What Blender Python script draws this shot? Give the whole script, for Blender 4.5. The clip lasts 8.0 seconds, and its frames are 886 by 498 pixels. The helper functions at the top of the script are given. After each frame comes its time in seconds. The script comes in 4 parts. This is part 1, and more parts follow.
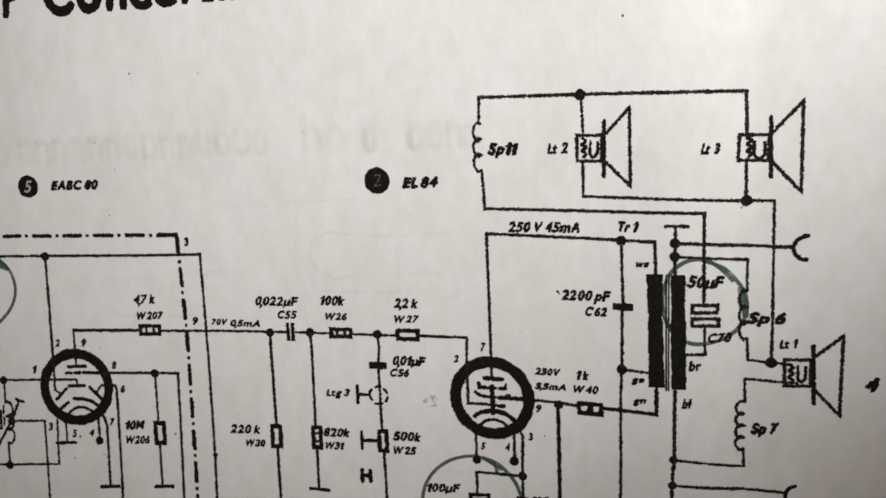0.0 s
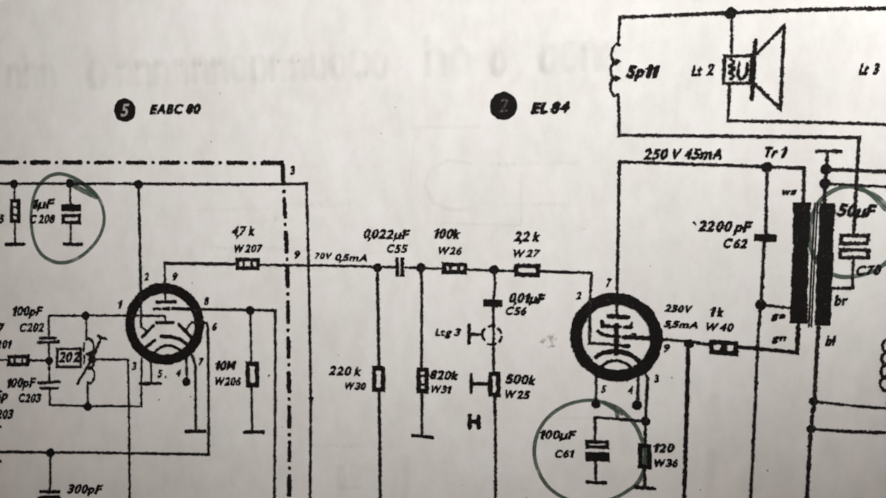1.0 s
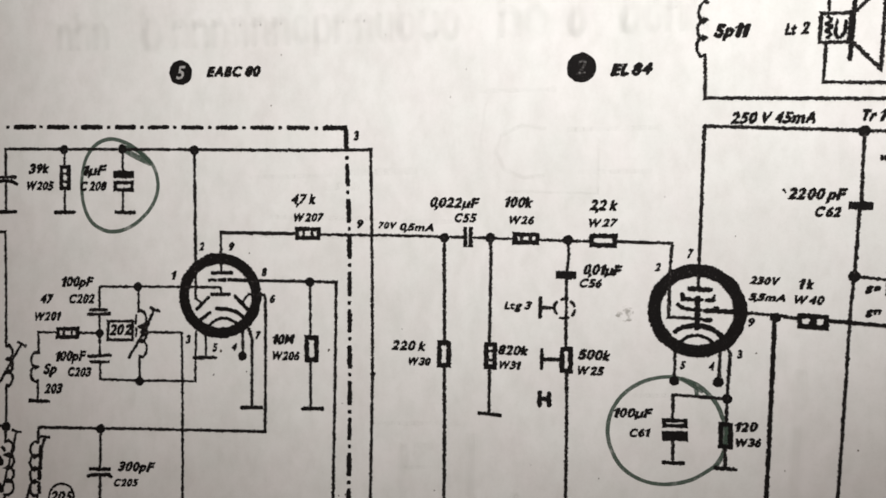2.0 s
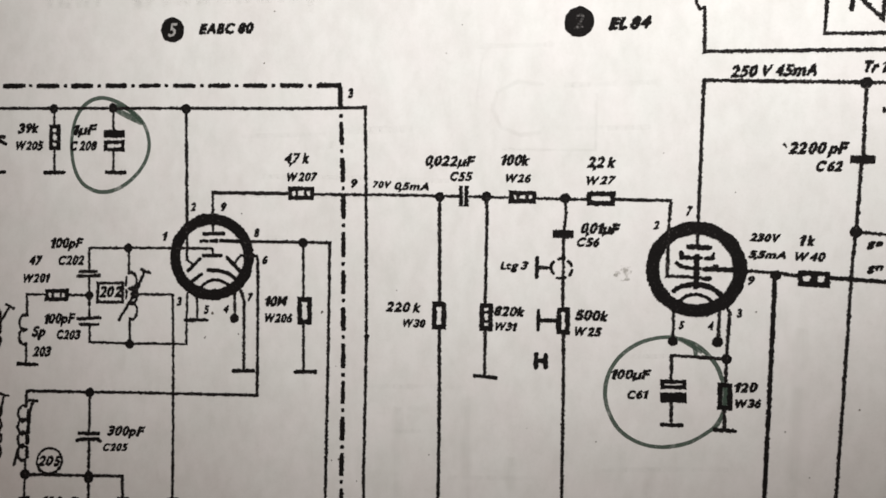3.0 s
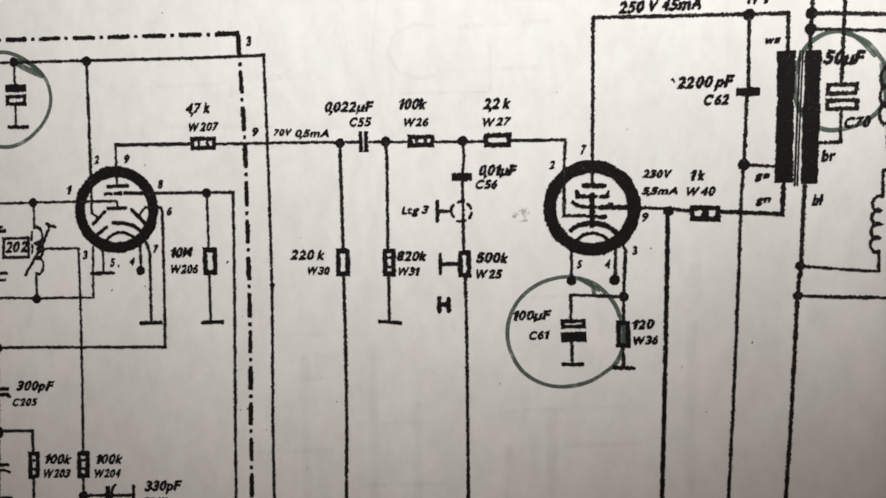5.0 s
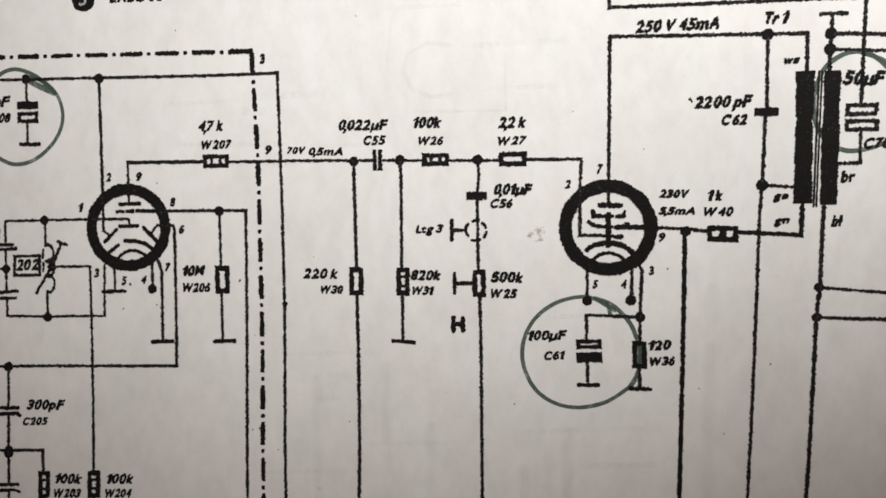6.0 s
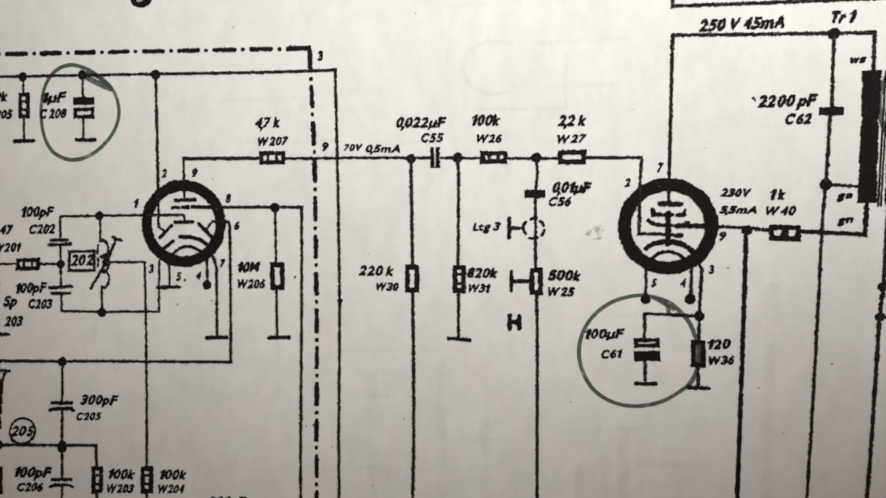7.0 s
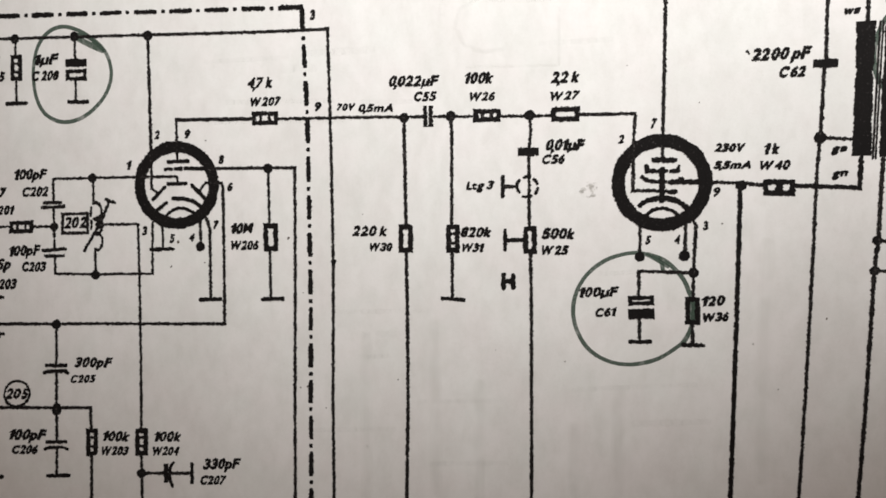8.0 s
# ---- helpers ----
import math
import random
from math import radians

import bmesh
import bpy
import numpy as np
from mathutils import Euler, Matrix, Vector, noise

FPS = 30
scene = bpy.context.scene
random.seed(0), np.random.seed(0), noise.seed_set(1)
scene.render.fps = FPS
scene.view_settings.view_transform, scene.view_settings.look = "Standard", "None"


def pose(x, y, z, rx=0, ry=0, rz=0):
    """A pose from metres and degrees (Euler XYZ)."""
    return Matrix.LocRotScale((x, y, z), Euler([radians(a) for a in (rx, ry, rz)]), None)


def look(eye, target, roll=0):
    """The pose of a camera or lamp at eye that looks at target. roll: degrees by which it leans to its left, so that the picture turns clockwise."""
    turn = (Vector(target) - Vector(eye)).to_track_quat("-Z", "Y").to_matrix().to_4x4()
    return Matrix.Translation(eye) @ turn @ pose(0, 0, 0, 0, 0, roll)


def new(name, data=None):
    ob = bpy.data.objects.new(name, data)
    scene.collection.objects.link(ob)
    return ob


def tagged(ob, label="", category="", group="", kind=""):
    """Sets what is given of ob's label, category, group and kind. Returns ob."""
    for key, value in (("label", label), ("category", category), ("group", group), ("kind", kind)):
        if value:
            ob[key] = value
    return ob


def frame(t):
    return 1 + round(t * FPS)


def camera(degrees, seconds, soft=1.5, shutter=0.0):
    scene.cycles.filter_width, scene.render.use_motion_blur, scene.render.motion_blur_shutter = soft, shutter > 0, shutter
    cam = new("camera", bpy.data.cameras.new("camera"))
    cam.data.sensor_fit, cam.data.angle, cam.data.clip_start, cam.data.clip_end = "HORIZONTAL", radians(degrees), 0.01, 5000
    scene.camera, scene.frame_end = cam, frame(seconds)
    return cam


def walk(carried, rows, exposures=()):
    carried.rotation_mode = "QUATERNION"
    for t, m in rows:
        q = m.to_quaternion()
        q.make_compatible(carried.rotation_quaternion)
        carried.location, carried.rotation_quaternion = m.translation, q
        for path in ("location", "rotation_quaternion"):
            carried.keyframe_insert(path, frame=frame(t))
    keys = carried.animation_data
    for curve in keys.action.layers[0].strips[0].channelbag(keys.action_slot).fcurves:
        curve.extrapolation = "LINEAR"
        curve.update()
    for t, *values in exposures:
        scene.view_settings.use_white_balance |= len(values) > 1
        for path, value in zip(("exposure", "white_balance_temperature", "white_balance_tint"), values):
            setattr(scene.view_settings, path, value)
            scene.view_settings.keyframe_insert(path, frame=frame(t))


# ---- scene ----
cam = camera(55.19, 8.0, soft=1.65)
# seconds, eye in millimetres, turn in degrees
ROWS = [
    (0.0, 50.99, 35.35, 128.57, -9.71, 11.85, -2.29),
    (0.2, 48.07, 33.20, 129.23, -9.01, 11.63, -1.93),
    (0.3, 46.01, 31.74, 129.52, -8.68, 11.69, -1.73),
    (0.5, 40.36, 26.19, 131.70, -7.18, 10.98, -1.05),
    (0.6, 35.76, 20.43, 131.54, -6.15, 10.81, -0.63),
    (0.7, 31.60, 19.04, 130.97, -6.14, 10.69, -0.42),
    (0.8, 29.54, 19.91, 131.12, -6.45, 10.51, -0.43),
    (1.0, 28.02, 18.53, 129.64, -6.74, 10.61, -0.39),
    (1.2, 26.12, 14.37, 128.97, -7.09, 10.99, -0.44),
    (1.5, 23.21, 13.64, 128.60, -6.95, 11.03, -0.21),
    (1.7, 19.71, 14.26, 127.64, -7.01, 10.93, -0.13),
    (2.8, 15.70, 8.82, 125.50, -6.63, 11.01, 0.20),
    (3.0, 17.38, 7.05, 125.27, -6.67, 10.81, 0.15),
    (3.2, 20.99, 6.65, 125.15, -7.14, 10.91, -0.14),
    (3.5, 24.40, 5.14, 124.89, -7.22, 10.63, -0.35),
    (3.7, 28.29, 2.57, 122.76, -7.77, 10.78, -0.86),
    (3.8, 29.66, -1.01, 122.73, -7.26, 10.92, -0.85),
    (4.0, 30.21, -3.73, 122.15, -7.41, 10.61, -0.97),
    (4.2, 31.03, -3.06, 122.77, -7.63, 10.59, -1.06),
    (4.5, 30.98, -1.40, 124.29, -7.34, 10.36, -0.95),
    (4.7, 30.88, -0.84, 123.84, -7.49, 10.06, -0.93),
    (5.8, 30.45, 2.48, 124.40, -7.36, 10.21, -1.04),
    (6.0, 28.73, 2.03, 123.16, -7.07, 10.19, -0.88),
    (6.2, 26.58, 2.89, 123.19, -7.35, 10.14, -0.86),
    (6.3, 24.40, 2.94, 123.59, -7.44, 10.10, -0.84),
    (6.5, 20.99, 1.54, 122.82, -7.04, 10.23, -0.62),
    (7.0, 20.76, 1.33, 124.77, -6.80, 10.40, -0.52),
    (7.5, 19.42, -0.23, 124.85, -6.47, 10.60, -0.42),
    (7.7, 18.89, -2.67, 124.10, -7.05, 10.45, -0.64),
    (8.0, 22.12, -3.87, 124.72, -7.25, 10.57, -0.76),
]
walk(cam, [(t, pose(x * 0.001, y * 0.001, z * 0.001, rx, ry, rz)) for t, x, y, z, rx, ry, rz in ROWS], exposures=[(0.0, -0.50), (0.5, -0.33), (1.0, -0.20), (1.5, -0.11), (3.0, -0.01), (3.5, 0.00), (4.0, 0.16), (4.5, 0.08), (6.0, 0.01), (6.5, 0.05), (7.0, 0.03), (8.0, 0.14)])

# ---- light: an assumed, unseen spot beside the far corner of the sheet, and a dim warm world fill ----
world = bpy.data.worlds.new("world")
scene.world = world
world.use_nodes = True
# warm fill, added to tint the sheet's edges where the spot fades
world.node_tree.nodes["Background"].inputs[0].default_value = (1.0, 0.82, 0.73, 1)
world.node_tree.nodes["Background"].inputs[1].default_value = 0.21


def soft_spot(name, eye, target, size, degrees, watts, colour):
    data = bpy.data.lights.new(name, "SPOT")
    data.shadow_soft_size, data.spot_size, data.spot_blend = size, radians(degrees), 1.0
    data.energy, data.color = watts, colour
    ob = new(name, data)
    ob.matrix_world = look(eye, target)
    return ob


# added light: place and cone fitted to the sheet's brightness, dimmer corners included
soft_spot("assumed_spot_light", (0.162, 0.208, 0.227), (0.0369, 0.0828, 0.0), 0.015, 46.0, 7.8, (1.0, 0.989, 0.982))

# ---- materials ----


def material(name):
    m = bpy.data.materials.new(name)
    m.use_nodes = True
    n = m.node_tree.nodes
    return m, n, m.node_tree.links, n["Principled BSDF"]


def noise_tex(n, l, scale, detail=4.0, rough=0.55, stretch=None):
    tc = n.new("ShaderNodeTexCoord")
    t = n.new("ShaderNodeTexNoise")
    t.inputs["Scale"].default_value, t.inputs["Detail"].default_value, t.inputs["Roughness"].default_value = scale, detail, rough
    if stretch:
        mp = n.new("ShaderNodeMapping")
        mp.inputs["Scale"].default_value = stretch
        l.new(tc.outputs["Object"], mp.inputs["Vector"])
        l.new(mp.outputs["Vector"], t.inputs["Vector"])
    else:
        l.new(tc.outputs["Object"], t.inputs["Vector"])
    return t


def ramp(n, l, src, p0, c0, p1, c1):
    r = n.new("ShaderNodeValToRGB")
    r.color_ramp.elements[0].position, r.color_ramp.elements[0].color = p0, (*c0, 1)
    r.color_ramp.elements[1].position, r.color_ramp.elements[1].color = p1, (*c1, 1)
    l.new(src, r.inputs[0])
    return r


def blend(n, l, fac, a, b, mode="MULTIPLY"):
    mx = n.new("ShaderNodeMix")
    mx.data_type, mx.blend_type = "RGBA", mode
    mx.inputs[0].default_value = fac
    l.new(a, mx.inputs[6])
    l.new(b, mx.inputs[7])
    return mx.outputs[2]


def bump(n, l, b, src, strength, dist):
    bp = n.new("ShaderNodeBump")
    bp.inputs["Strength"].default_value, bp.inputs["Distance"].default_value = strength, dist
    l.new(src, bp.inputs["Height"])
    l.new(bp.outputs[0], b.inputs["Normal"])


def paper_material():
    m, n, l, b = material("copy_paper")
    big = noise_tex(n, l, 70, 3, 0.5, (1.0, 0.6, 1.0))
    mid = noise_tex(n, l, 330, 4, 0.6, (1.0, 0.6, 1.0))
    tint = noise_tex(n, l, 120, 2)
    fibre = noise_tex(n, l, 2600, 5, 0.65)
    c1 = ramp(n, l, big.outputs["Fac"], 0.30, (0.765, 0.758, 0.741), 0.70, (0.815, 0.810, 0.797)).outputs[0]
    c2 = ramp(n, l, mid.outputs["Fac"], 0.32, (0.942, 0.942, 0.937), 0.60, (1, 1, 1)).outputs[0]
    c3 = ramp(n, l, tint.outputs["Fac"], 0.35, (0.985, 1.0, 0.985), 0.65, (1.0, 0.99, 0.985)).outputs[0]
    c4 = ramp(n, l, fibre.outputs["Fac"], 0.25, (0.962, 0.962, 0.957), 0.5, (1, 1, 1)).outputs[0]
    streak = noise_tex(n, l, 620, 3, 0.6, (1.0, 0.55, 1.0))
    c5 = ramp(n, l, streak.outputs["Fac"], 0.36, (0.966, 0.966, 0.960), 0.58, (1, 1, 1)).outputs[0]
    c6 = blend(n, l, 1.0, blend(n, l, 1.0, c1, c2), blend(n, l, 1.0, c3, c5))
    l.new(blend(n, l, 1.0, c6, c4), b.inputs["Base Color"])
    b.inputs["Roughness"].default_value = 0.8
    b.inputs["Specular IOR Level"].default_value = 0.25
    bump(n, l, b, fibre.outputs["Fac"], 0.25, 0.00004)
    return m


def ink_material(name, dark, pale, worn):
    m, n, l, b = material(name)
    fine = noise_tex(n, l, 3800, 3, 0.6)
    wide = noise_tex(n, l, 420, 2)
    c1 = ramp(n, l, fine.outputs["Fac"], worn, dark, worn + 0.12, pale).outputs[0]
    c2 = ramp(n, l, wide.outputs["Fac"], 0.3, (0.75, 0.75, 0.75), 0.7, (1, 1, 1)).outputs[0]
    l.new(blend(n, l, 1.0, c1, c2), b.inputs["Base Color"])
    b.inputs["Roughness"].default_value = 0.75
    b.inputs["Specular IOR Level"].default_value = 0.15
    return m


def stain_material(name, colour, low, high, cover, scale):
    """A thin stain that lets the paper through in an uneven way."""
    m, n, l, b = material(name)
    b.inputs["Base Color"].default_value = (*colour, 1)
    b.inputs["Roughness"].default_value = 0.8
    t = noise_tex(n, l, scale, 3)
    r = ramp(n, l, t.outputs["Fac"], low, (0, 0, 0), high, (cover, cover, cover))
    clear = n.new("ShaderNodeBsdfTransparent")
    mx = n.new("ShaderNodeMixShader")
    l.new(r.outputs[0], mx.inputs[0])
    l.new(clear.outputs[0], mx.inputs[1])
    l.new(b.outputs[0], mx.inputs[2])
    l.new(mx.outputs[0], n["Material Output"].inputs[0])
    return m


def wood_material():
    m, n, l, b = material("table_wood")
    t = noise_tex(n, l, 9, 6, 0.6, (0.6, 9.0, 4.0))
    l.new(ramp(n, l, t.outputs["Fac"], 0.3, (0.17, 0.09, 0.045), 0.7, (0.32, 0.19, 0.10)).outputs[0], b.inputs["Base Color"])
    b.inputs["Roughness"].default_value = 0.45
    return m


PAPER = paper_material()
INK = ink_material("toner_black", (0.0070, 0.0058, 0.0055), (0.10, 0.092, 0.088), 0.635)
THIN = ink_material("thin_toner", (0.0085, 0.0070, 0.0066), (0.12, 0.110, 0.104), 0.57)
PALE = ink_material("bare_paper_numeral", (0.35, 0.34, 0.33), (0.55, 0.54, 0.52), 0.45)
PEN = stain_material("green_pen", (0.048, 0.082, 0.058), 0.05, 0.48, 0.80, 700)
GHOST = stain_material("show_through_print", (0.45, 0.47, 0.41), 0.24, 0.68, 0.042, 260)
SPECK = ink_material("grey_brown_speck", (0.07, 0.055, 0.042), (0.22, 0.19, 0.15), 0.5)
WORN = ink_material("worn_numeral", (0.025, 0.023, 0.022), (0.20, 0.19, 0.185), 0.52)
SMEAR = stain_material("grey_smudge", (0.25, 0.24, 0.20), 0.50, 0.66, 0.40, 1300)
WOOD = wood_material()

# ---- the table ----


def mesh_object(name, verts, faces, mat, parent=None):
    me = bpy.data.meshes.new(name)
    me.from_pydata(verts, [], faces)
    me.materials.append(mat)
    me.update()
    ob = new(name, me)
    ob.parent = parent
    return ob


def slab(name, lo, hi, mat, parent=None, edge=0.0):
    bm = bmesh.new()
    bmesh.ops.create_cube(bm, size=1.0)
    for v in bm.verts:
        v.co = Vector([lo[i] + (v.co[i] + 0.5) * (hi[i] - lo[i]) for i in range(3)])
    if edge:
        bmesh.ops.bevel(bm, geom=list(bm.edges), offset=edge, segments=3, profile=0.5, affect="EDGES")
    me = bpy.data.meshes.new(name)
    bm.to_mesh(me)
    bm.free()
    me.materials.append(mat)
    ob = new(name, me)
    ob.parent = parent
    return ob


TOP = -0.0014
tagged(slab("tabletop", (-0.75, -0.45, TOP - 0.03), (0.45, 0.30, TOP), WOOD, None, 0.004), "brown wooden tabletop under the printed sheet", "tabletop", kind="structure")

# ---- the sheet: everything on it is given in millimetres from the junction before the second resistor ----
EAST, WEST, NORTH, SOUTH = 100.0, -320.0, 75.0, -222.0


def ease(d):
    d = min(max(d, 0.0), 1.0)
    return 1 - d * d * (3 - 2 * d)


def rise(x, y):
    """Height of the slightly curled sheet, in millimetres."""
    cx, cy = min(max(x, -90.0), 94.0), min(max(y, -70.0), 62.0)
    u, v = cx / 50, cy / 50
    h = 3.081 * u * u + 2.651 * u * v + 1.993 * v * v + 0.712 * u**3 + (-1.085) * u * u * v
    # the sheet bends over and levels off towards its east edge
    over = min(max(cx - 53.0, 0.0), 15.0)
    h -= 0.0145 * over * over + 0.20 * max(cx - 68.0, 0.0)
    return h * ease(math.hypot(x - cx, y - cy) / 150)


sheet = tagged(new("schematic_sheet"), "white photocopied circuit diagram with green pen rings on a table", "paper sheet")


def build_paper():
    xs = np.r_[np.linspace(WEST, -96, 45)[:-1], np.linspace(-96, EAST, 99)]
    ys = np.r_[np.linspace(SOUTH, -72, 31)[:-1], np.linspace(-72, NORTH, 75)]
    nx, ny = len(xs), len(ys)
    verts = [(x * 1e-3, y * 1e-3, rise(x, y) * 1e-3 - s) for s in (0.0, 0.0001) for y in ys for x in xs]
    k = nx * ny
    at = lambda i, j, s: s * k + j * nx + i  # noqa: E731
    faces = [(at(i, j, 0), at(i + 1, j, 0), at(i + 1, j + 1, 0), at(i, j + 1, 0)) for j in range(ny - 1) for i in range(nx - 1)]
    faces += [(at(i, j, 1), at(i, j + 1, 1), at(i + 1, j + 1, 1), at(i + 1, j, 1)) for j in range(ny - 1) for i in range(nx - 1)]
    for j in (0, ny - 1):
        faces += [(at(i, j, 0), at(i + 1, j, 0), at(i + 1, j, 1), at(i, j, 1)) for i in range(nx - 1)]
    for i in (0, nx - 1):
        faces += [(at(i, j, 0), at(i, j + 1, 0), at(i, j + 1, 1), at(i, j, 1)) for j in range(ny - 1)]
    ob = mesh_object("paper", verts, faces, PAPER, sheet)
    for f in ob.data.polygons:
        f.use_smooth = True
    return ob


build_paper()
made = 0
rng = random.Random(7)


def printed(name, flat, faces, parent, mat, label="", lift=0.0):
    """A mark on the sheet from flat points in millimetres; each lies a hair above the one before."""
    global made
    made += 1
    up = 0.030 + 0.0004 * (made % 100) + lift
    ob = mesh_object(name, [(x * 1e-3, y * 1e-3, (rise(x, y) + up) * 1e-3) for x, y in flat], faces, mat, parent or sheet)
    if label:
        tagged(ob, label)
    return ob


def resample(pts, step, closed=False):
    pts = [Vector(p) for p in pts]
    if closed:
        pts.append(pts[0].copy())
    res = []
    for a, b in zip(pts, pts[1:]):
        k = max(1, round((b - a).length / step))
        res += [a.lerp(b, i / k) for i in range(k)]
    if not closed:
        res.append(pts[-1])
    return res


def band(pts, width, closed, ragged, step=0.125, square=False):
    """A ragged inked band along a line."""
    p = resample(pts, step, closed)
    n = len(p)
    if not closed and not square:
        d0, d1 = (p[1] - p[0]).normalized(), (p[-1] - p[-2]).normalized()
        p[0], p[-1] = p[0] - d0 * width * 0.35, p[-1] + d1 * width * 0.35
    flat, ph = [], rng.uniform(0, 1000)
    for i in range(n):
        a, b = (p[i - 1], p[(i + 1) % n]) if closed else (p[max(i - 1, 0)], p[min(i + 1, n - 1)])
        d1, d2 = (p[i] - a), (b - p[i])
        d1 = d1.normalized() if d1.length > 1e-9 else d2.normalized()
        d2 = d2.normalized() if d2.length > 1e-9 else d1
        t = (d1 + d2).normalized() if (d1 + d2).length > 1e-6 else d1
        nn = Vector((-t.y, t.x)) / max(0.6, t.dot(d1))
        slow = 0.20 * noise.noise((i * 0.07, ph, 0.0))
        cap = 0.72 if not closed and not square and i in (0, n - 1) else 1.0
        for side, off in ((1, 0), (-1, 31.7)):
            w = width / 2 * cap * (1 + slow) + ragged * (noise.noise((i * 0.61, ph + off, 3.1)) + 0.75 * rng.uniform(-1, 1))
            flat.append(tuple(p[i] + nn * side * max(w, 0.06)))
    m = n if closed else n - 1
    return flat, [(2 * i, 2 * i + 1, (2 * i + 3) % (2 * n), (2 * i + 2) % (2 * n)) for i in range(m)]


def stroke(name, pts, width, closed=False, parent=None, mat=None, label="", ragged=0.115, square=False):
    flat, faces = band(pts, width, closed, ragged, square=square)
    # the toner of the thin lines is worn and uneven
    return printed(name, flat, faces, parent, mat or (INK if width > 0.56 else THIN), label)


def smooth_path(pts, closed=False, k=8):
    p = [Vector(q) for q in pts]
    n = len(p)
    get = (lambda i: p[i % n]) if closed else (lambda i: p[min(max(i, 0), n - 1)])
    res = []
    for i in range(n if closed else n - 1):
        a, b, c, d = get(i - 1), get(i), get(i + 1), get(i + 2)
        for j in range(k):
            t = j / k
            res.append(0.5 * (2 * b + (c - a) * t + (2 * a - 5 * b + 4 * c - d) * t * t + (3 * b - a - 3 * c + d) * t**3))
    if not closed:
        res.append(p[-1])
    return res


def curve(name, pts, width, closed=False, parent=None, mat=None, label=""):
    pen = mat is PEN
    flat, faces = band(smooth_path(pts, closed), width, closed, 0.02 if pen else 0.10, 0.35 if pen else 0.13)
    if pen:
        label = label or "line of a ring drawn by hand in dark green pen"
    return printed(name, flat, faces, parent, mat or INK, label, -0.022 if pen else 0.0)


def blob(c, r, k, ragged):
    ph = rng.uniform(0, 1000)
    pts = []
    for i in range(k):
        a = 2 * math.pi * i / k
        rr = r + ragged * (noise.noise((math.cos(a) * r * 4, math.sin(a) * r * 4, ph)) + 0.5 * rng.uniform(-1, 1))
        pts.append((c[0] + rr * math.cos(a), c[1] + rr * math.sin(a)))
    return pts


def dot(name, c, r, parent=None, mat=None, label=""):
    k = 12 if r < 0.3 else 28
    flat = [tuple(c)] + blob(c, r, k, 0.10 if r > 0.3 else r * 0.4)
    return printed(name, flat, [(0, i + 1, (i + 1) % k + 1) for i in range(k)], parent, mat or INK, label)


def smudge(name, c, r):
    flat = [tuple(c)] + blob(c, r, 24, 0.35)
    return printed(name, flat, [(0, i + 1, (i + 1) % 24 + 1) for i in range(24)], None, SMEAR, "faint grey smudge on the paper")


def ring(name, c, r, width, parent=None, label=""):
    k = max(24, int(r * 18))
    pts = [(c[0] + r * math.cos(2 * math.pi * i / k), c[1] + r * math.sin(2 * math.pi * i / k)) for i in range(k)]
    flat, faces = band(pts, width, True, 0.12)
    return printed(name, flat, faces, parent, INK, label)


def turned(c, pts, angle):
    a = radians(angle)
    return [(c[0] + x * math.cos(a) - y * math.sin(a), c[1] + x * math.sin(a) + y * math.cos(a)) for x, y in pts]


def block(name, c, w, h, angle, parent=None, label=""):
    pts = [(-w / 2, 0), (w / 2, 0)] if w >= h else [(0, -h / 2), (0, h / 2)]
    t = min(w, h)
    return stroke(name, turned(c, pts, angle), t, parent=parent, label=label, square=True)


def outline(name, c, w, h, angle, t, parent=None, label=""):
    a, b = w / 2 - t / 2, h / 2 - t / 2
    return stroke(name, turned(c, [(-a, -b), (a, -b), (a, b), (-a, b)], angle), t, closed=True, parent=parent, label=label)


def resistor(c, w, h, angle, bars, t):
    s = outline("resistor_symbol", c, w + 0.08, h + 0.08, angle, t + 0.18, label="rectangular resistor symbol printed in black ink")
    long_x = w >= h
    n = {0: (), 2: (-1 / 6, 1 / 6), 9: (0,)}[bars]
    for f in n:
        p = [(f * w, -h / 2 + t / 2), (f * w, h / 2 - t / 2)] if long_x else [(-w / 2 + t / 2, f * h), (w / 2 - t / 2, f * h)]
        stroke("bar", turned(c, p, angle), 0.85 if bars == 9 else 0.48, parent=s)
    return s


def coil(name, a, b, bulge, n, parent=None):
    a, b = Vector(a), Vector(b)
    d = b - a
    side = Vector((d.y, -d.x)).normalized() * -bulge
    pts = []
    for i in range(n):
        for j in range(8):
            t = j / 8
            ang = math.pi * t
            pts.append(a + d * ((i + 0.5 - 0.5 * math.cos(ang) * (1.3 if 0 < j else 1)) / n) + side * math.sin(ang))
    pts.append(b)
    return stroke(name, pts, 0.44, parent=parent, label="coil symbol of small round loops")


def dashes(corner, *ways):
    """A heavy dash and dot line that runs both ways from a corner; every dash and dot is a mark of its own."""
    for way in ways:
        p = [Vector(q) for q in (corner, *way)]
        run = [0.0]
        for a, b in zip(p, p[1:]):
            run.append(run[-1] + (b - a).length)

        def along(s):
            i = next(j for j in range(len(p) - 1) if s <= run[j + 1] or j == len(p) - 2)
            return p[i].lerp(p[i + 1], (s - run[i]) / (run[i + 1] - run[i]))

        s = 0.0
        while s < run[-1] - 1.0:
            e = min(s + rng.uniform(3.0, 3.45), run[-1])
            stroke("dash", [along(s), along(e)], rng.uniform(0.66, 0.8))
            m = e + rng.uniform(1.15, 1.35)
            if m < run[-1] - 0.5:
                stroke("dash_dot", [along(m - 0.10), along(m + 0.10)], 0.62)
            s = m + rng.uniform(1.1, 1.3)


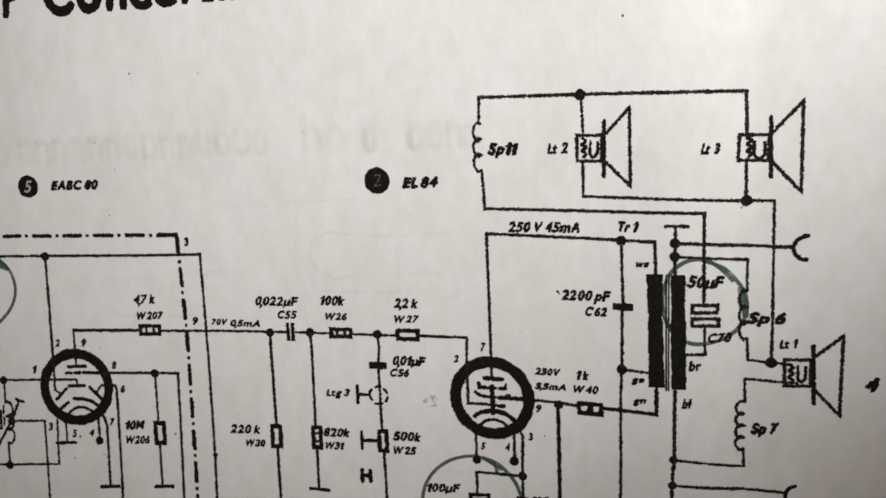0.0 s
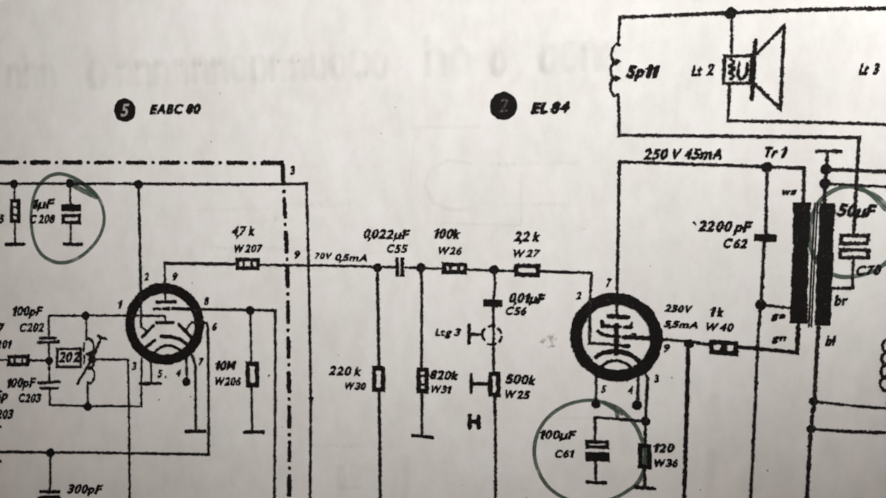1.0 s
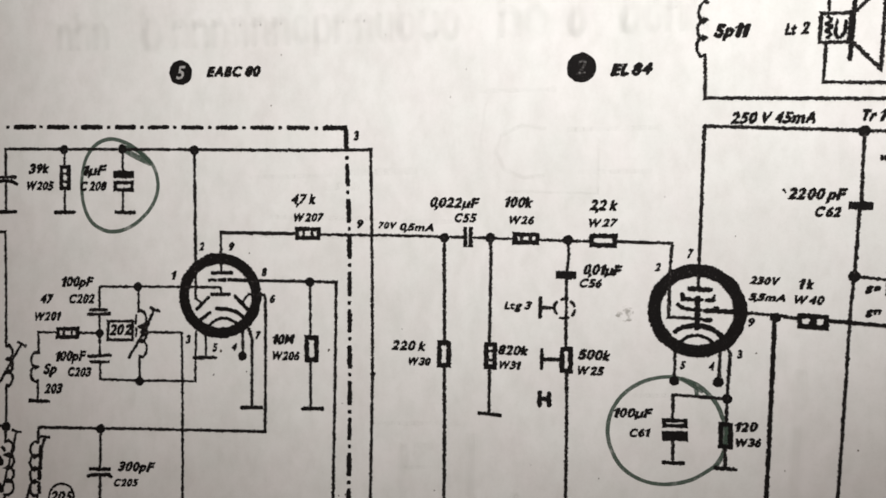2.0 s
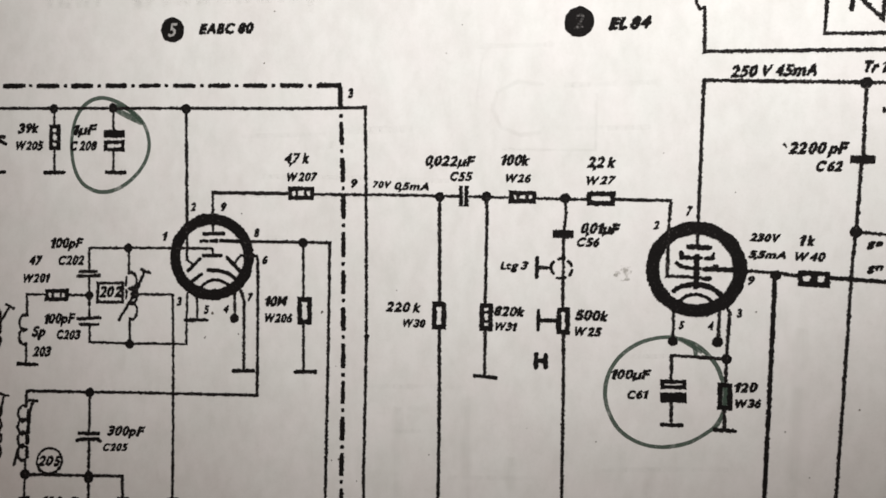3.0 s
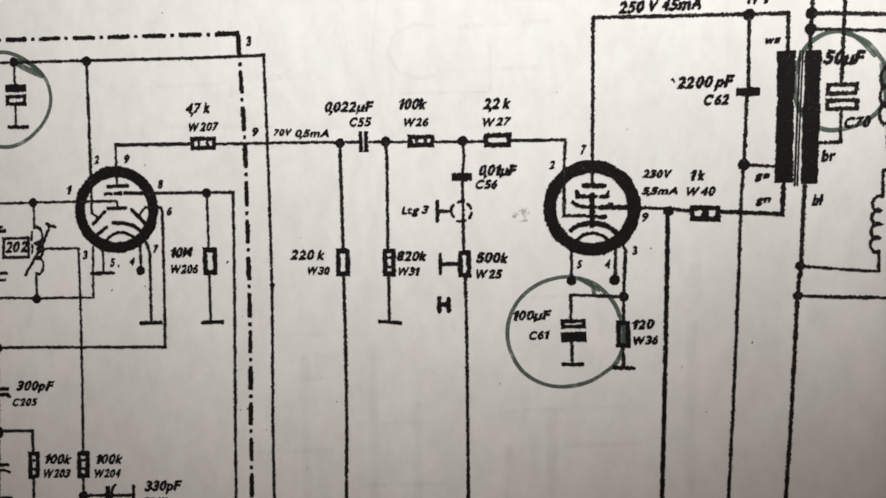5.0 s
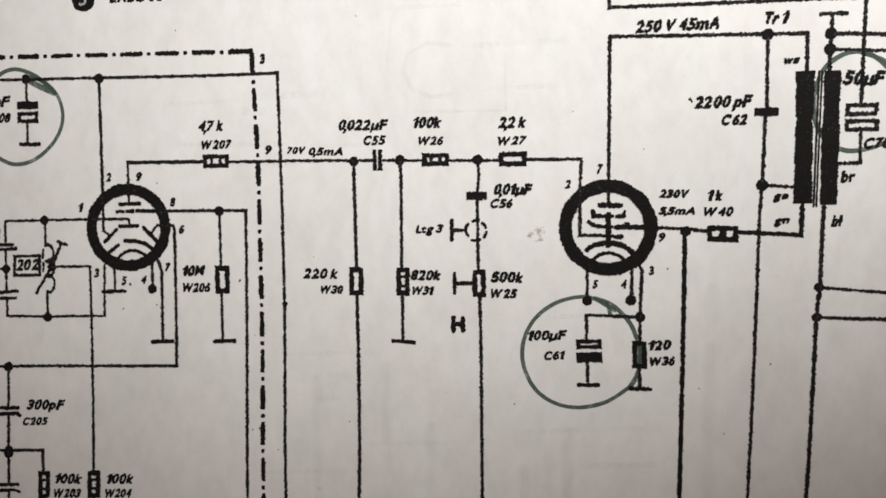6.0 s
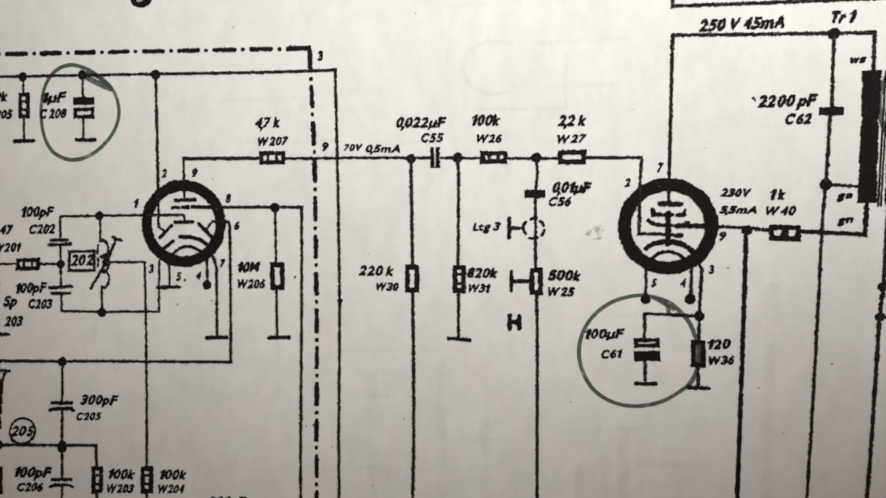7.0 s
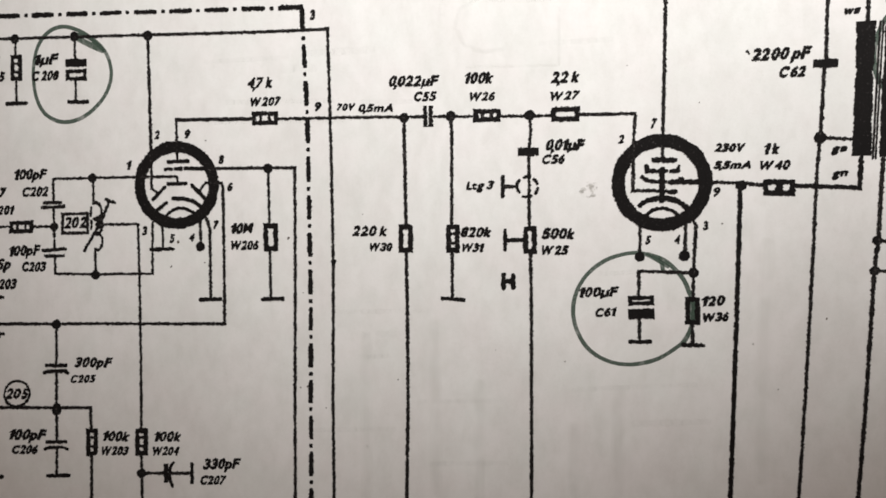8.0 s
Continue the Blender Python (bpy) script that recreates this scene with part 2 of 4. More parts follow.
GLYPHS = {}


def glyph(ch):
    """One letter, upright, with its edge cut into short steps and the way outwards at each; its left edge is at zero."""
    if ch in GLYPHS:
        return GLYPHS[ch]
    data = bpy.data.curves.new("text", "FONT")
    data.body, data.size, data.offset, data.resolution_u = ch, 1.0, 0.012, 4
    ob = new("text", data)
    bpy.context.view_layer.update()
    me = bpy.data.meshes.new_from_object(ob)
    bpy.data.objects.remove(ob)
    bm = bmesh.new()
    bm.from_mesh(me)
    bmesh.ops.remove_doubles(bm, verts=list(bm.verts), dist=1e-5)
    for cut in (0.24, 0.12, 0.065):
        long_edges = [e for e in bm.edges if e.calc_length() > cut and e.is_boundary]
        bmesh.ops.subdivide_edges(bm, edges=long_edges, cuts=1)
    bm.verts.index_update()
    left = min((v.co.x for v in bm.verts), default=0.0)
    bm.normal_update()
    turn = 1 if sum(f.normal.z * f.calc_area() for f in bm.faces) > 0 else -1
    out = [Vector((0.0, 0.0)) for _ in bm.verts]
    for e in bm.edges:
        if e.is_boundary:
            a, b = e.link_loops[0].vert, e.link_loops[0].link_loop_next.vert
            side = Vector((b.co.y - a.co.y, a.co.x - b.co.x)).normalized() * turn
            out[a.index] += side
            out[b.index] += side
    out = [tuple(v.normalized()) if v.length > 1e-6 else (0.0, 0.0) for v in out]
    made_glyph = ([(v.co.x - left, v.co.y) for v in bm.verts], [tuple(v.index for v in f.verts) for f in bm.faces], out)
    bm.free()
    bpy.data.meshes.remove(me)
    GLYPHS[ch] = made_glyph
    return made_glyph


CAP = max(y for _, y in glyph("H")[0])
# ink widths of the drawing-office letters, in cap heights
WIDE = {"W": 0.98, "C": 0.60, "k": 0.50, "p": 0.56, "F": 0.55, "V": 0.66, "m": 0.86, "A": 0.70, "M": 0.80, "\u00b5": 0.58, "1": 0.24, "H": 0.84, "E": 0.52, "L": 0.46, "B": 0.56, "S": 0.54, "T": 0.56,
        "t": 0.34, "g": 0.56, "r": 0.40, "w": 0.78, "s": 0.46, "n": 0.54, "e": 0.54, "b": 0.54, "l": 0.20}


def lettering(name, text, at, length, height, angle, bold=0.0, parent=None, mat=None, label=""):
    """Slanted lettering of a given length; a bar in the text stands for a narrow gap, and a comma hangs below its neighbours."""
    verts, faces, ways, pen = [], [], [], 0.0
    for ch in text:
        if ch in " |":
            pen += 0.26 if ch == " " else 0.10
            continue
        shape, cells, out = glyph(ch)
        top = max(v[0] for v in shape)
        k, drop = len(verts), 0.0
        sx = 1 / CAP if ch == "," else min(max(WIDE.get(ch, 0.56) / (top / CAP), 0.78), 1.25) / CAP
        if ch == ",":
            pen, drop = pen - 0.19, -0.16
        elif ch == "1":
            pen += 0.14
        verts += [(pen + x * sx, y / CAP + drop) for x, y in shape]
        faces += [tuple(i + k for i in f) for f in cells]
        ways += out
        if ch == "1":
            # the upstroke of a one, as in drawing-office lettering
            r, k = pen + top * sx, len(verts)
            verts += [(r - 0.05, 1.0), (r - 0.14, 0.84), (r - 0.44, 0.64), (r - 0.48, 0.73), (r - 0.22, 0.97)]
            faces.append((k, k + 4, k + 3, k + 2, k + 1))
            ways += [(0.4, 0.4), (0.2, -0.4), (-0.1, -0.5), (-0.5, 0.2), (-0.2, 0.5)]
        pen += top * sx + {",": 0.04, "W": 0.22, "C": 0.22, "L": 0.04}.get(ch, 0.15)
    lean = 0.0 if text == "H" else 0.24
    verts = [(x + lean * y, y) for x, y in verts]
    lo, hi = min(v[0] for v in verts), max(v[0] for v in verts)
    # the ink has spread a little past the edge of each letter, and unevenly
    grow, tooth = (0.02, 0.03) if mat else (min(max(0.064 * height, 0.084), 0.112) + 2.5 * bold, 0.055 * height)
    sx = (length - 2 * grow) / (hi - lo)
    ph = rng.uniform(0, 1000)
    flat = []
    for (x, y), (dx, dy) in zip(verts, ways):
        x, y = grow + (x - lo) * sx, grow + y * (height - 2 * grow)
        g = grow + 0.06 * noise.noise((x * 3.0, y * 3.0, ph)) + rng.uniform(-tooth, tooth)
        flat.append((x + g * dx, y + g * dy))
    flat = turned(at, flat, angle)
    return printed(name, flat, faces, parent, mat or INK, label or "printed lettering " + " ".join(text.replace("|", "").split()), 0.05 if mat else 0.0)


def ghost_strokes(name, lines, width, soft=True):
    """Print on the reverse that shines through; a large line is laid down in two widths, so that it fades at its edge."""
    flat, faces, ups = [], [], []
    for i, (pts, closed) in enumerate(lines):
        for j, k in enumerate((1.45, 0.8) if soft else (1.0,)):
            v, f = band(pts, width * k, closed, 0.04 * width, 0.5)
            n = len(flat)
            flat += v
            faces += [tuple(q + n for q in c) for c in f]
            ups += [0.004 + 0.004 * j + 0.0006 * (i % 5)] * len(v)
    verts = [(x * 1e-3, y * 1e-3, (rise(x, y) + up) * 1e-3) for (x, y), up in zip(flat, ups)]
    return tagged(mesh_object(name, verts, faces, GHOST, sheet), "faint mirrored print showing through from the reverse", kind="stuff")


def oval(c, rx, ry, k=14):
    return [(c[0] + rx * math.cos(2 * math.pi * i / k), c[1] + ry * math.sin(2 * math.pi * i / k)) for i in range(k)]


def show_through(a, b, height, tall=""):
    """A word on the reverse, seen through the paper as unreadable mirrored bars; tall names the letter places that reach up or down."""
    a, b = Vector(a), Vector(b)
    d = (b - a).normalized()
    up = Vector((-d.y, d.x))
    low = height * 0.68
    if height < 2.5:
        # small captions are no more than a row of short bars
        n = max(2, round((b - a).length / (height * 0.75)))
        bars = [(a + (b - a) * ((i + rng.uniform(0.1, 0.3)) / n), a + (b - a) * ((i + rng.uniform(0.7, 0.95)) / n)) for i in range(n)]
        mid = up * height * 0.45
        return ghost_strokes("show_through", [([p + mid, q + mid], False) for p, q in bars], height * rng.uniform(0.5, 0.65), soft=False)
    n = max(1, round((b - a).length / (low * 0.92)))
    step = (b - a) / n
    lines = []
    for i in range(n):
        o = a + step * i
        w, kind = step.length * 0.62, rng.choice("nonnueo")
        top = height if str(i) in tall.split() else low
        foot = -0.32 * height if i % 9 == 7 else 0.0
        at = lambda x, y: tuple(o + d * x + up * y)  # noqa: E731
        if kind in "oe":
            lines.append(([at(*q) for q in oval((w / 2, low / 2), w / 2, low / 2)], True))
            if top > low or foot:
                lines.append(([at(0, foot), at(0, top)], False))
        elif kind == "i":
            lines.append(([at(w / 2, foot), at(w / 2, top)], False))
        elif kind == "n":
            lines += [([at(0, foot), at(0, top)], False), ([at(0, low * 0.8), at(w * 0.5, low), at(w, low * 0.75), at(w, 0)], False)]
        else:
            lines += [([at(w, foot), at(w, top)], False), ([at(w, low * 0.2), at(w * 0.5, 0), at(0, low * 0.25), at(0, low)], False)]
    return ghost_strokes("show_through", lines, height * 0.19)


# loudspeaker circuit
stroke("wire", [(29.96, 33.27), (30.14, 37.13), (44.96, 36.94), (67.22, 36.47)], 0.50)
coil("coil_symbol", (30.19, 33.26), (30.12, 26.31), -1.19, 3)
stroke("wire", [(30.12, 26.31), (30.35, 20.50), (61.98, 19.81), (62.11, 6.82)], 0.50)
dot("junction_dot", (44.96, 36.88), 0.80)
stroke("wire", [(45.13, 36.88), (45.31, 31.51)], 0.42)
s = outline("loudspeaker_symbol", (46.18, 29.29), 4.03, 4.17, -0.8, 0.50, label="loudspeaker symbol printed in black ink")
stroke("baffle_line", [(48.29, 33.17), (48.20, 25.16)], 0.60, parent=s)
stroke("cone_line", [(48.38, 31.15), (51.79, 34.85), (51.91, 23.77), (48.39, 27.39)], 0.50, parent=s)
curve("voice_coil", [(45.21, 30.75), (45.71, 30.30), (45.10, 29.80), (45.79, 29.43), (45.08, 28.97), (45.68, 28.57), (45.37, 28.01)], 0.47, parent=s)
curve("voice_coil", [(46.37, 30.27), (46.25, 28.77), (46.52, 28.08), (46.99, 28.16), (47.38, 28.75), (47.39, 30.11)], 0.47, parent=s)
stroke("wire", [(45.24, 27.22), (45.22, 22.34), (67.64, 21.46), (71.29, 21.41), (71.56, 4.05), (71.52, -2.07)], 0.45)
dot("junction_dot", (67.64, 21.46), 0.80)
stroke("wire", [(67.22, 36.47), (67.44, 30.69)], 0.50)
stroke("wire", [(67.50, 26.81), (67.59, 21.46)], 0.50)
s = outline("loudspeaker_symbol", (68.37, 28.78), 4.45, 3.97, -1.8, 0.50, label="loudspeaker symbol printed in black ink")
stroke("baffle_line", [(70.46, 32.93), (70.73, 24.70)], 0.60, parent=s)
stroke("cone_line", [(70.73, 30.74), (74.45, 34.83), (74.66, 22.61), (70.87, 26.73)], 0.50, parent=s)
curve("voice_coil", [(67.48, 30.16), (68.05, 29.72), (67.51, 29.25), (68.17, 28.82), (67.53, 28.42), (68.10, 27.99), (67.75, 27.50)], 0.47, parent=s)
curve("voice_coil", [(68.48, 29.58), (68.44, 28.06), (68.85, 27.38), (69.45, 27.42), (69.85, 28.03), (69.80, 29.46)], 0.47, parent=s)
lettering("part_text", "Sp11", (31.12, 28.62), 4.73, 1.84, -1.2, bold=0.010)
lettering("part_text", "Lt  2", (40.07, 28.55), 3.13, 1.57, 2.0)
lettering("part_text", "Lt  3", (61.33, 28.09), 2.68, 1.49, 0.5)

# output transformer
stroke("wire", [(30.45, -2.96), (30.44, 16.64), (50.65, 15.90), (55.29, 15.72), (55.41, 11.04)], 0.50)
dot("junction_dot", (50.58, 15.83), 0.75)
lettering("value_text", "250 V 45mA", (33.78, 16.91), 10.84, 1.64, -0.0)
lettering("part_text", "Tr 1", (50.12, 17.11), 3.04, 1.59, 0.1)
stroke("earth_bar", [(56.71, 18.05), (59.85, 18.01)], 0.50)
stroke("wire", [(58.11, 18.02), (58.08, 15.56), (58.04, 13.60), (58.11, 10.92)], 0.50)
dot("junction_dot", (58.08, 15.56), 0.75)
dot("junction_dot", (58.04, 13.60), 0.75)
stroke("wire", [(58.08, 15.56), (73.66, 14.85)], 0.50)
curve("socket_arc", [(75.82, 16.52), (74.75, 16.12), (74.13, 15.40), (73.94, 14.67), (74.25, 13.88), (74.86, 13.32), (75.73, 13.09)], 0.60)
stroke("wire", [(58.04, 13.60), (68.02, 13.06), (68.03, 8.42)], 0.42)
coil("coil_symbol", (68.03, 8.42), (68.18, 1.52), -1.07, 3)
stroke("wire", [(68.18, 1.52), (68.36, -1.74), (71.52, -2.07), (73.08, -2.18), (74.31, -2.24)], 0.42)
dot("junction_dot", (71.52, -2.07), 0.80)
s = outline("loudspeaker_symbol", (75.08, -3.41), 3.94, 4.40, 1.7, 0.50, label="loudspeaker symbol printed in black ink")
stroke("baffle_line", [(77.01, 0.71), (77.35, -7.92)], 0.60, parent=s)
stroke("cone_line", [(77.22, -1.00), (80.82, 2.30), (80.72, -9.41), (77.38, -5.83)], 0.50, parent=s)
curve("voice_coil", [(73.98, -2.23), (74.45, -2.66), (73.96, -3.13), (74.53, -3.56), (73.98, -4.04), (74.56, -4.60)], 0.47, parent=s)
curve("voice_coil", [(75.12, -2.43), (75.12, -4.09), (75.45, -4.69), (75.79, -4.57), (76.12, -4.03), (76.07, -2.47)], 0.47, parent=s)
stroke("wire", [(75.11, -4.98), (73.10, -4.91), (68.00, -4.63), (68.07, -8.19)], 0.42)
coil("coil_symbol", (68.07, -8.19), (68.04, -15.39), -1.21, 4)
stroke("wire", [(68.04, -15.39), (68.09, -18.12), (58.05, -17.38)], 0.42)
dot("junction_dot", (58.05, -17.38), 0.62)
dot("junction_dot", (57.91, -21.45), 0.65)
stroke("wire", [(57.91, -21.45), (73.79, -21.78)], 0.50)
curve("socket_arc", [(75.28, -20.65), (74.42, -21.06), (73.94, -21.93), (74.13, -22.92), (74.96, -23.51)], 0.55)
s = stroke("transformer_symbol", [(55.27, 11.00), (55.60, -6.20)], 2.18, label="transformer symbol with two solid black winding bars", square=True)
stroke("winding_bar", [(58.51, 10.93), (58.75, -6.36)], 2.08, parent=s, square=True)
stroke("core_line", [(56.88, 10.91), (56.96, -6.61)], 0.26, parent=s, ragged=0.04)
stroke("core_line", [(57.25, 10.91), (57.29, -6.59)], 0.24, parent=s, ragged=0.04)
lettering("colour_text", "ws", (52.65, 11.94), 1.91, 1.04, 1.8)
lettering("colour_text", "ge", (51.94, -5.79), 1.98, 1.09, 5.0)
lettering("colour_text", "gn", (52.15, -9.07), 2.04, 1.10, 5.5)
lettering("colour_text", "br", (60.07, -3.49), 1.91, 1.54, 4.7)
lettering("colour_text", "bl", (59.18, -9.27), 1.54, 1.56, 2.2)
stroke("wire", [(59.66, -0.96), (62.38, -0.91), (62.27, 3.18)], 0.42)
s = outline("capacitor_symbol", (62.26, 5.91), 4.02, 1.67, -0.1, 0.55, label="capacitor symbol of two outlined plates")
outline("lower_plate", (62.37, 3.92), 4.20, 1.62, 0.0, 0.55, parent=s)
lettering("value_text", "50µF", (59.68, 9.11), 5.24, 1.84, -2.2)
lettering("part_text", "C70", (62.73, 0.85), 3.41, 1.41, 2.4)
lettering("part_text", "Sp 6", (68.08, 3.66), 5.28, 1.71, 0.4, bold=0.010)
lettering("part_text", "Sp 7", (68.97, -13.10), 3.98, 1.78, 3.9, bold=0.010)
lettering("part_text", "Lt  1", (72.60, 0.06), 2.56, 1.37, 5.0)
lettering("sheet_numeral", "4", (83.75, -5.70), 2.05, 2.15, 4.4, bold=0.035)
stroke("wire", [(50.64, -3.76), (54.44, -4.00)], 0.42)
dot("junction_dot", (50.58, -3.76), 0.78)
stroke("wire", [(50.58, 15.83), (50.80, 6.49)], 0.45)
s = block("capacitor_symbol", (50.79, 5.90), 2.97, 1.12, -0.5, label="capacitor symbol of two solid plates merged together")
stroke("wire", [(50.68, 5.34), (50.59, -3.66)], 0.45)
stroke("wire", [(50.59, -3.66), (50.38, -7.66), (50.36, -17.93), (50.26, -28.19), (50.07, -38.46), (49.78, -48.73), (49.41, -59.00)], 0.45)
stroke("stray_mark", [(41.12, 7.94), (41.44, 7.54)], 0.28)
lettering("value_text", "22|00 pF", (41.70, 6.59), 7.39, 1.64, -0.0)
lettering("part_text", "C|62", (45.21, 4.28), 3.28, 1.41, -0.2)
stroke("wire", [(55.61, -6.39), (55.56, -10.39), (47.79, -10.15)], 0.60)
resistor((45.80, -10.43), 4.00, 2.18, 0.1, 9, 0.55)
stroke("wire", [(35.10, -9.67), (40.95, -9.81), (43.79, -10.15)], 0.50)
dot("junction_dot", (40.96, -10.15), 0.72)
stroke("wire", [(40.85, -10.34), (40.89, -14.34), (40.91, -23.27), (40.88, -32.20), (40.82, -41.14), (40.71, -50.07), (40.56, -59.00)], 0.62)
stroke("wire", [(58.21, -6.42), (58.15, -17.44)], 0.55)
stroke("wire", [(58.15, -17.44), (57.84, -21.44), (57.78, -28.95), (57.63, -36.46), (57.40, -43.98), (57.09, -51.49), (56.69, -59.00)], 0.55)
lettering("value_text", "230V", (37.33, -5.52), 4.06, 1.16, -0.3)
lettering("value_text", "1 k", (43.70, -5.91), 2.02, 1.46, 1.4)
lettering("value_text", "5,5mA", (37.24, -7.87), 4.91, 1.10, 0.4)
lettering("part_text", "W|40", (43.32, -8.04), 3.82, 1.25, 1.3)

# output valve
s = ring("valve_symbol", (30.36, -9.82), 5.94, 1.85, label="thick black ring of a valve symbol with electrodes inside")
stroke("anode_lead", [(30.44, -3.69), (30.43, -6.49)], 0.42, parent=s)
stroke("anode", [(29.22, -6.58), (32.22, -6.61)], 0.72, parent=s)
stroke("grid_mark", [(28.23, -7.37), (28.37, -8.14), (29.56, -8.15)], 0.60, parent=s)
stroke("grid_mark", [(31.62, -8.16), (32.56, -8.17), (32.69, -7.47)], 0.60, parent=s)
stroke("grid_post", [(30.44, -7.82), (30.47, -12.40)], 0.75, parent=s)
stroke("grid_mark", [(27.68, -8.97), (28.51, -9.51), (29.73, -9.65)], 0.60, parent=s)
stroke("grid_lead", [(31.47, -9.66), (33.81, -9.66), (35.42, -9.67)], 0.70, parent=s)
stroke("grid_mark", [(32.83, -9.13), (33.29, -9.26)], 0.50, parent=s)
stroke("grid_lead", [(26.50, -3.95), (26.45, -10.92), (29.57, -10.92)], 0.50, parent=s)
stroke("grid_mark", [(31.38, -11.06), (32.39, -11.06)], 0.60, parent=s)
stroke("grid_mark", [(29.89, -8.15), (31.06, -8.16)], 0.60, parent=s)
stroke("grid_mark", [(29.90, -9.65), (30.95, -9.65)], 0.60, parent=s)
stroke("grid_mark", [(29.90, -10.99), (30.96, -10.99)], 0.60, parent=s)
curve("cathode", [(27.43, -13.08), (28.59, -12.33), (30.47, -11.99), (32.21, -12.26), (33.52, -12.99), (34.05, -13.72)], 0.78, parent=s)
curve("heater", [(28.20, -14.70), (29.10, -13.78), (30.48, -13.44), (31.90, -13.73), (32.95, -14.60)], 0.55, parent=s)
stroke("wire", [(18.73, -0.03), (26.61, -0.08), (26.50, -4.02)], 0.45)
stroke("wire", [(27.54, -15.89), (27.56, -20.50)], 0.50)
stroke("wire", [(33.81, -15.66), (33.76, -20.04)], 0.50)
dot("junction_dot", (27.56, -20.40), 0.72)
dot("junction_dot", (33.69, -20.14), 0.78)
stroke("wire", [(34.58, -14.65), (35.17, -15.81), (34.99, -22.55), (35.04, -26.05)], 0.50)
dot("junction_dot", (34.99, -22.55), 0.75)
stroke("wire", [(34.99, -22.55), (27.47, -22.49), (27.48, -26.29)], 0.50)
lettering("pin_number", "2", (24.33, -4.25), 0.90, 1.20, 3.3)
lettering("pin_number", "5", (28.29, -18.61), 0.83, 1.29, 0.9)
lettering("pin_number", "4", (32.37, -18.54), 0.82, 1.28, 5.7)
lettering("pin_number", "3", (36.15, -16.47), 0.81, 1.26, 7.9)
lettering("pin_number", "9", (37.42, -11.71), 0.95, 1.31, 4.1)
lettering("pin_number", "7", (28.78, -2.19), 0.93, 1.41, 0.6)
s = outline("capacitor_symbol", (27.84, -26.78), 3.68, 1.42, 3.4, 0.60, label="electrolytic capacitor symbol with one open and one solid plate")
block("solid_plate", (27.90, -28.72), 3.73, 1.52, 3.6, parent=s)
stroke("wire", [(27.65, -29.45), (27.71, -32.63)], 0.50)
stroke("ground_bar", [(26.34, -32.87), (29.26, -32.76)], 0.62)
resistor((34.98, -28.01), 1.98, 3.92, 1.5, 0, 0.52)
stroke("wire", [(35.01, -29.98), (35.04, -32.93)], 0.50)
stroke("ground_bar", [(33.71, -32.99), (36.58, -32.90)], 0.62)
lettering("value_text", "100µF", (18.92, -26.60), 5.85, 1.52, 3.0)
lettering("part_text", "C61", (21.39, -29.44), 3.16, 1.33, 5.1)
lettering("value_text", "120", (36.21, -27.36), 3.26, 1.47, 6.6)
lettering("part_text", "W36", (36.49, -29.58), 3.48, 1.29, 6.0)

# coupling stage
stroke("wire", [(-42.84, 0.19), (-30.65, 0.18)], 0.45)
resistor((-28.60, 0.30), 4.08, 2.00, -0.1, 2, 0.50)
stroke("wire", [(-26.56, 0.17), (-11.12, 0.17), (-3.91, 0.07)], 0.45)
stroke("wire", [(-2.72, 0.07), (3.47, 0.01)], 0.45)
stroke("wire", [(7.48, -0.06), (14.82, -0.11)], 0.45)
dot("junction_dot", (-6.98, -0.04), 0.76)
dot("junction_dot", (0.06, 0.11), 0.76)
dot("junction_dot", (11.69, -0.01), 0.76)
s = block("capacitor_symbol", (-3.78, 0.14), 0.63, 3.12, -0.6, label="capacitor symbol of two upright plates")
block("plate", (-2.94, 0.14), 0.67, 3.12, -0.5, parent=s)
resistor((5.48, 0.10), 4.00, 1.83, 0.1, 2, 0.55)
resistor((16.84, 0.06), 3.97, 2.01, 0.2, 0, 0.55)
stroke("wire", [(18.83, -0.02), (23.63, -0.07), (18.94, -0.03)], 0.45)
lettering("value_text", "0,022µF", (-9.24, 4.62), 7.71, 1.59, -0.8)
lettering("part_text", "C55", (-5.45, 2.39), 3.46, 1.37, -0.1)
lettering("value_text", "100k", (2.15, 4.74), 4.29, 1.63, -0.3)
lettering("part_text", "W26", (2.94, 2.23), 3.75, 1.28, -0.1)
lettering("value_text", "2,2 k", (14.72, 4.50), 4.13, 1.60, -0.3)
lettering("part_text", "W|27", (14.74, 2.01), 4.21, 1.26, 0.9)
lettering("value_text", "70V", (-17.38, 1.21), 2.97, 1.10, -0.8)
lettering("value_text", "0,5mA", (-13.99, 0.98), 5.33, 1.17, -0.8)
lettering("value_text", "4,7 k", (-31.21, 4.83), 4.03, 1.60, 1.1)
lettering("part_text", "W|207", (-30.86, 2.10), 4.94, 1.36, 0.6)
lettering("pin_number", "9", (-20.78, 1.20), 1.08, 1.38, -0.1)
lettering("pin_number", "3", (-21.09, 14.70), 1.00, 1.41, 8.7)
stroke("wire", [(-6.98, -0.04), (-7.02, -2.22), (-6.90, -16.01)], 0.55)
resistor((-6.97, -18.11), 2.16, 4.19, -0.3, 0, 0.60)
stroke("wire", [(-6.92, -20.20), (-6.82, -28.31), (-6.76, -42.47), (-6.95, -58.73)], 0.55)
lettering("value_text", "220 k", (-15.31, -17.72), 5.53, 1.55, 0.2)
lettering("part_text", "W30", (-12.55, -20.01), 3.55, 1.28, -0.1)
stroke("wire", [(0.06, 0.11), (0.20, -2.19), (0.06, -15.95)], 0.50)
resistor((0.25, -18.06), 2.01, 4.23, -0.1, 2, 0.60)
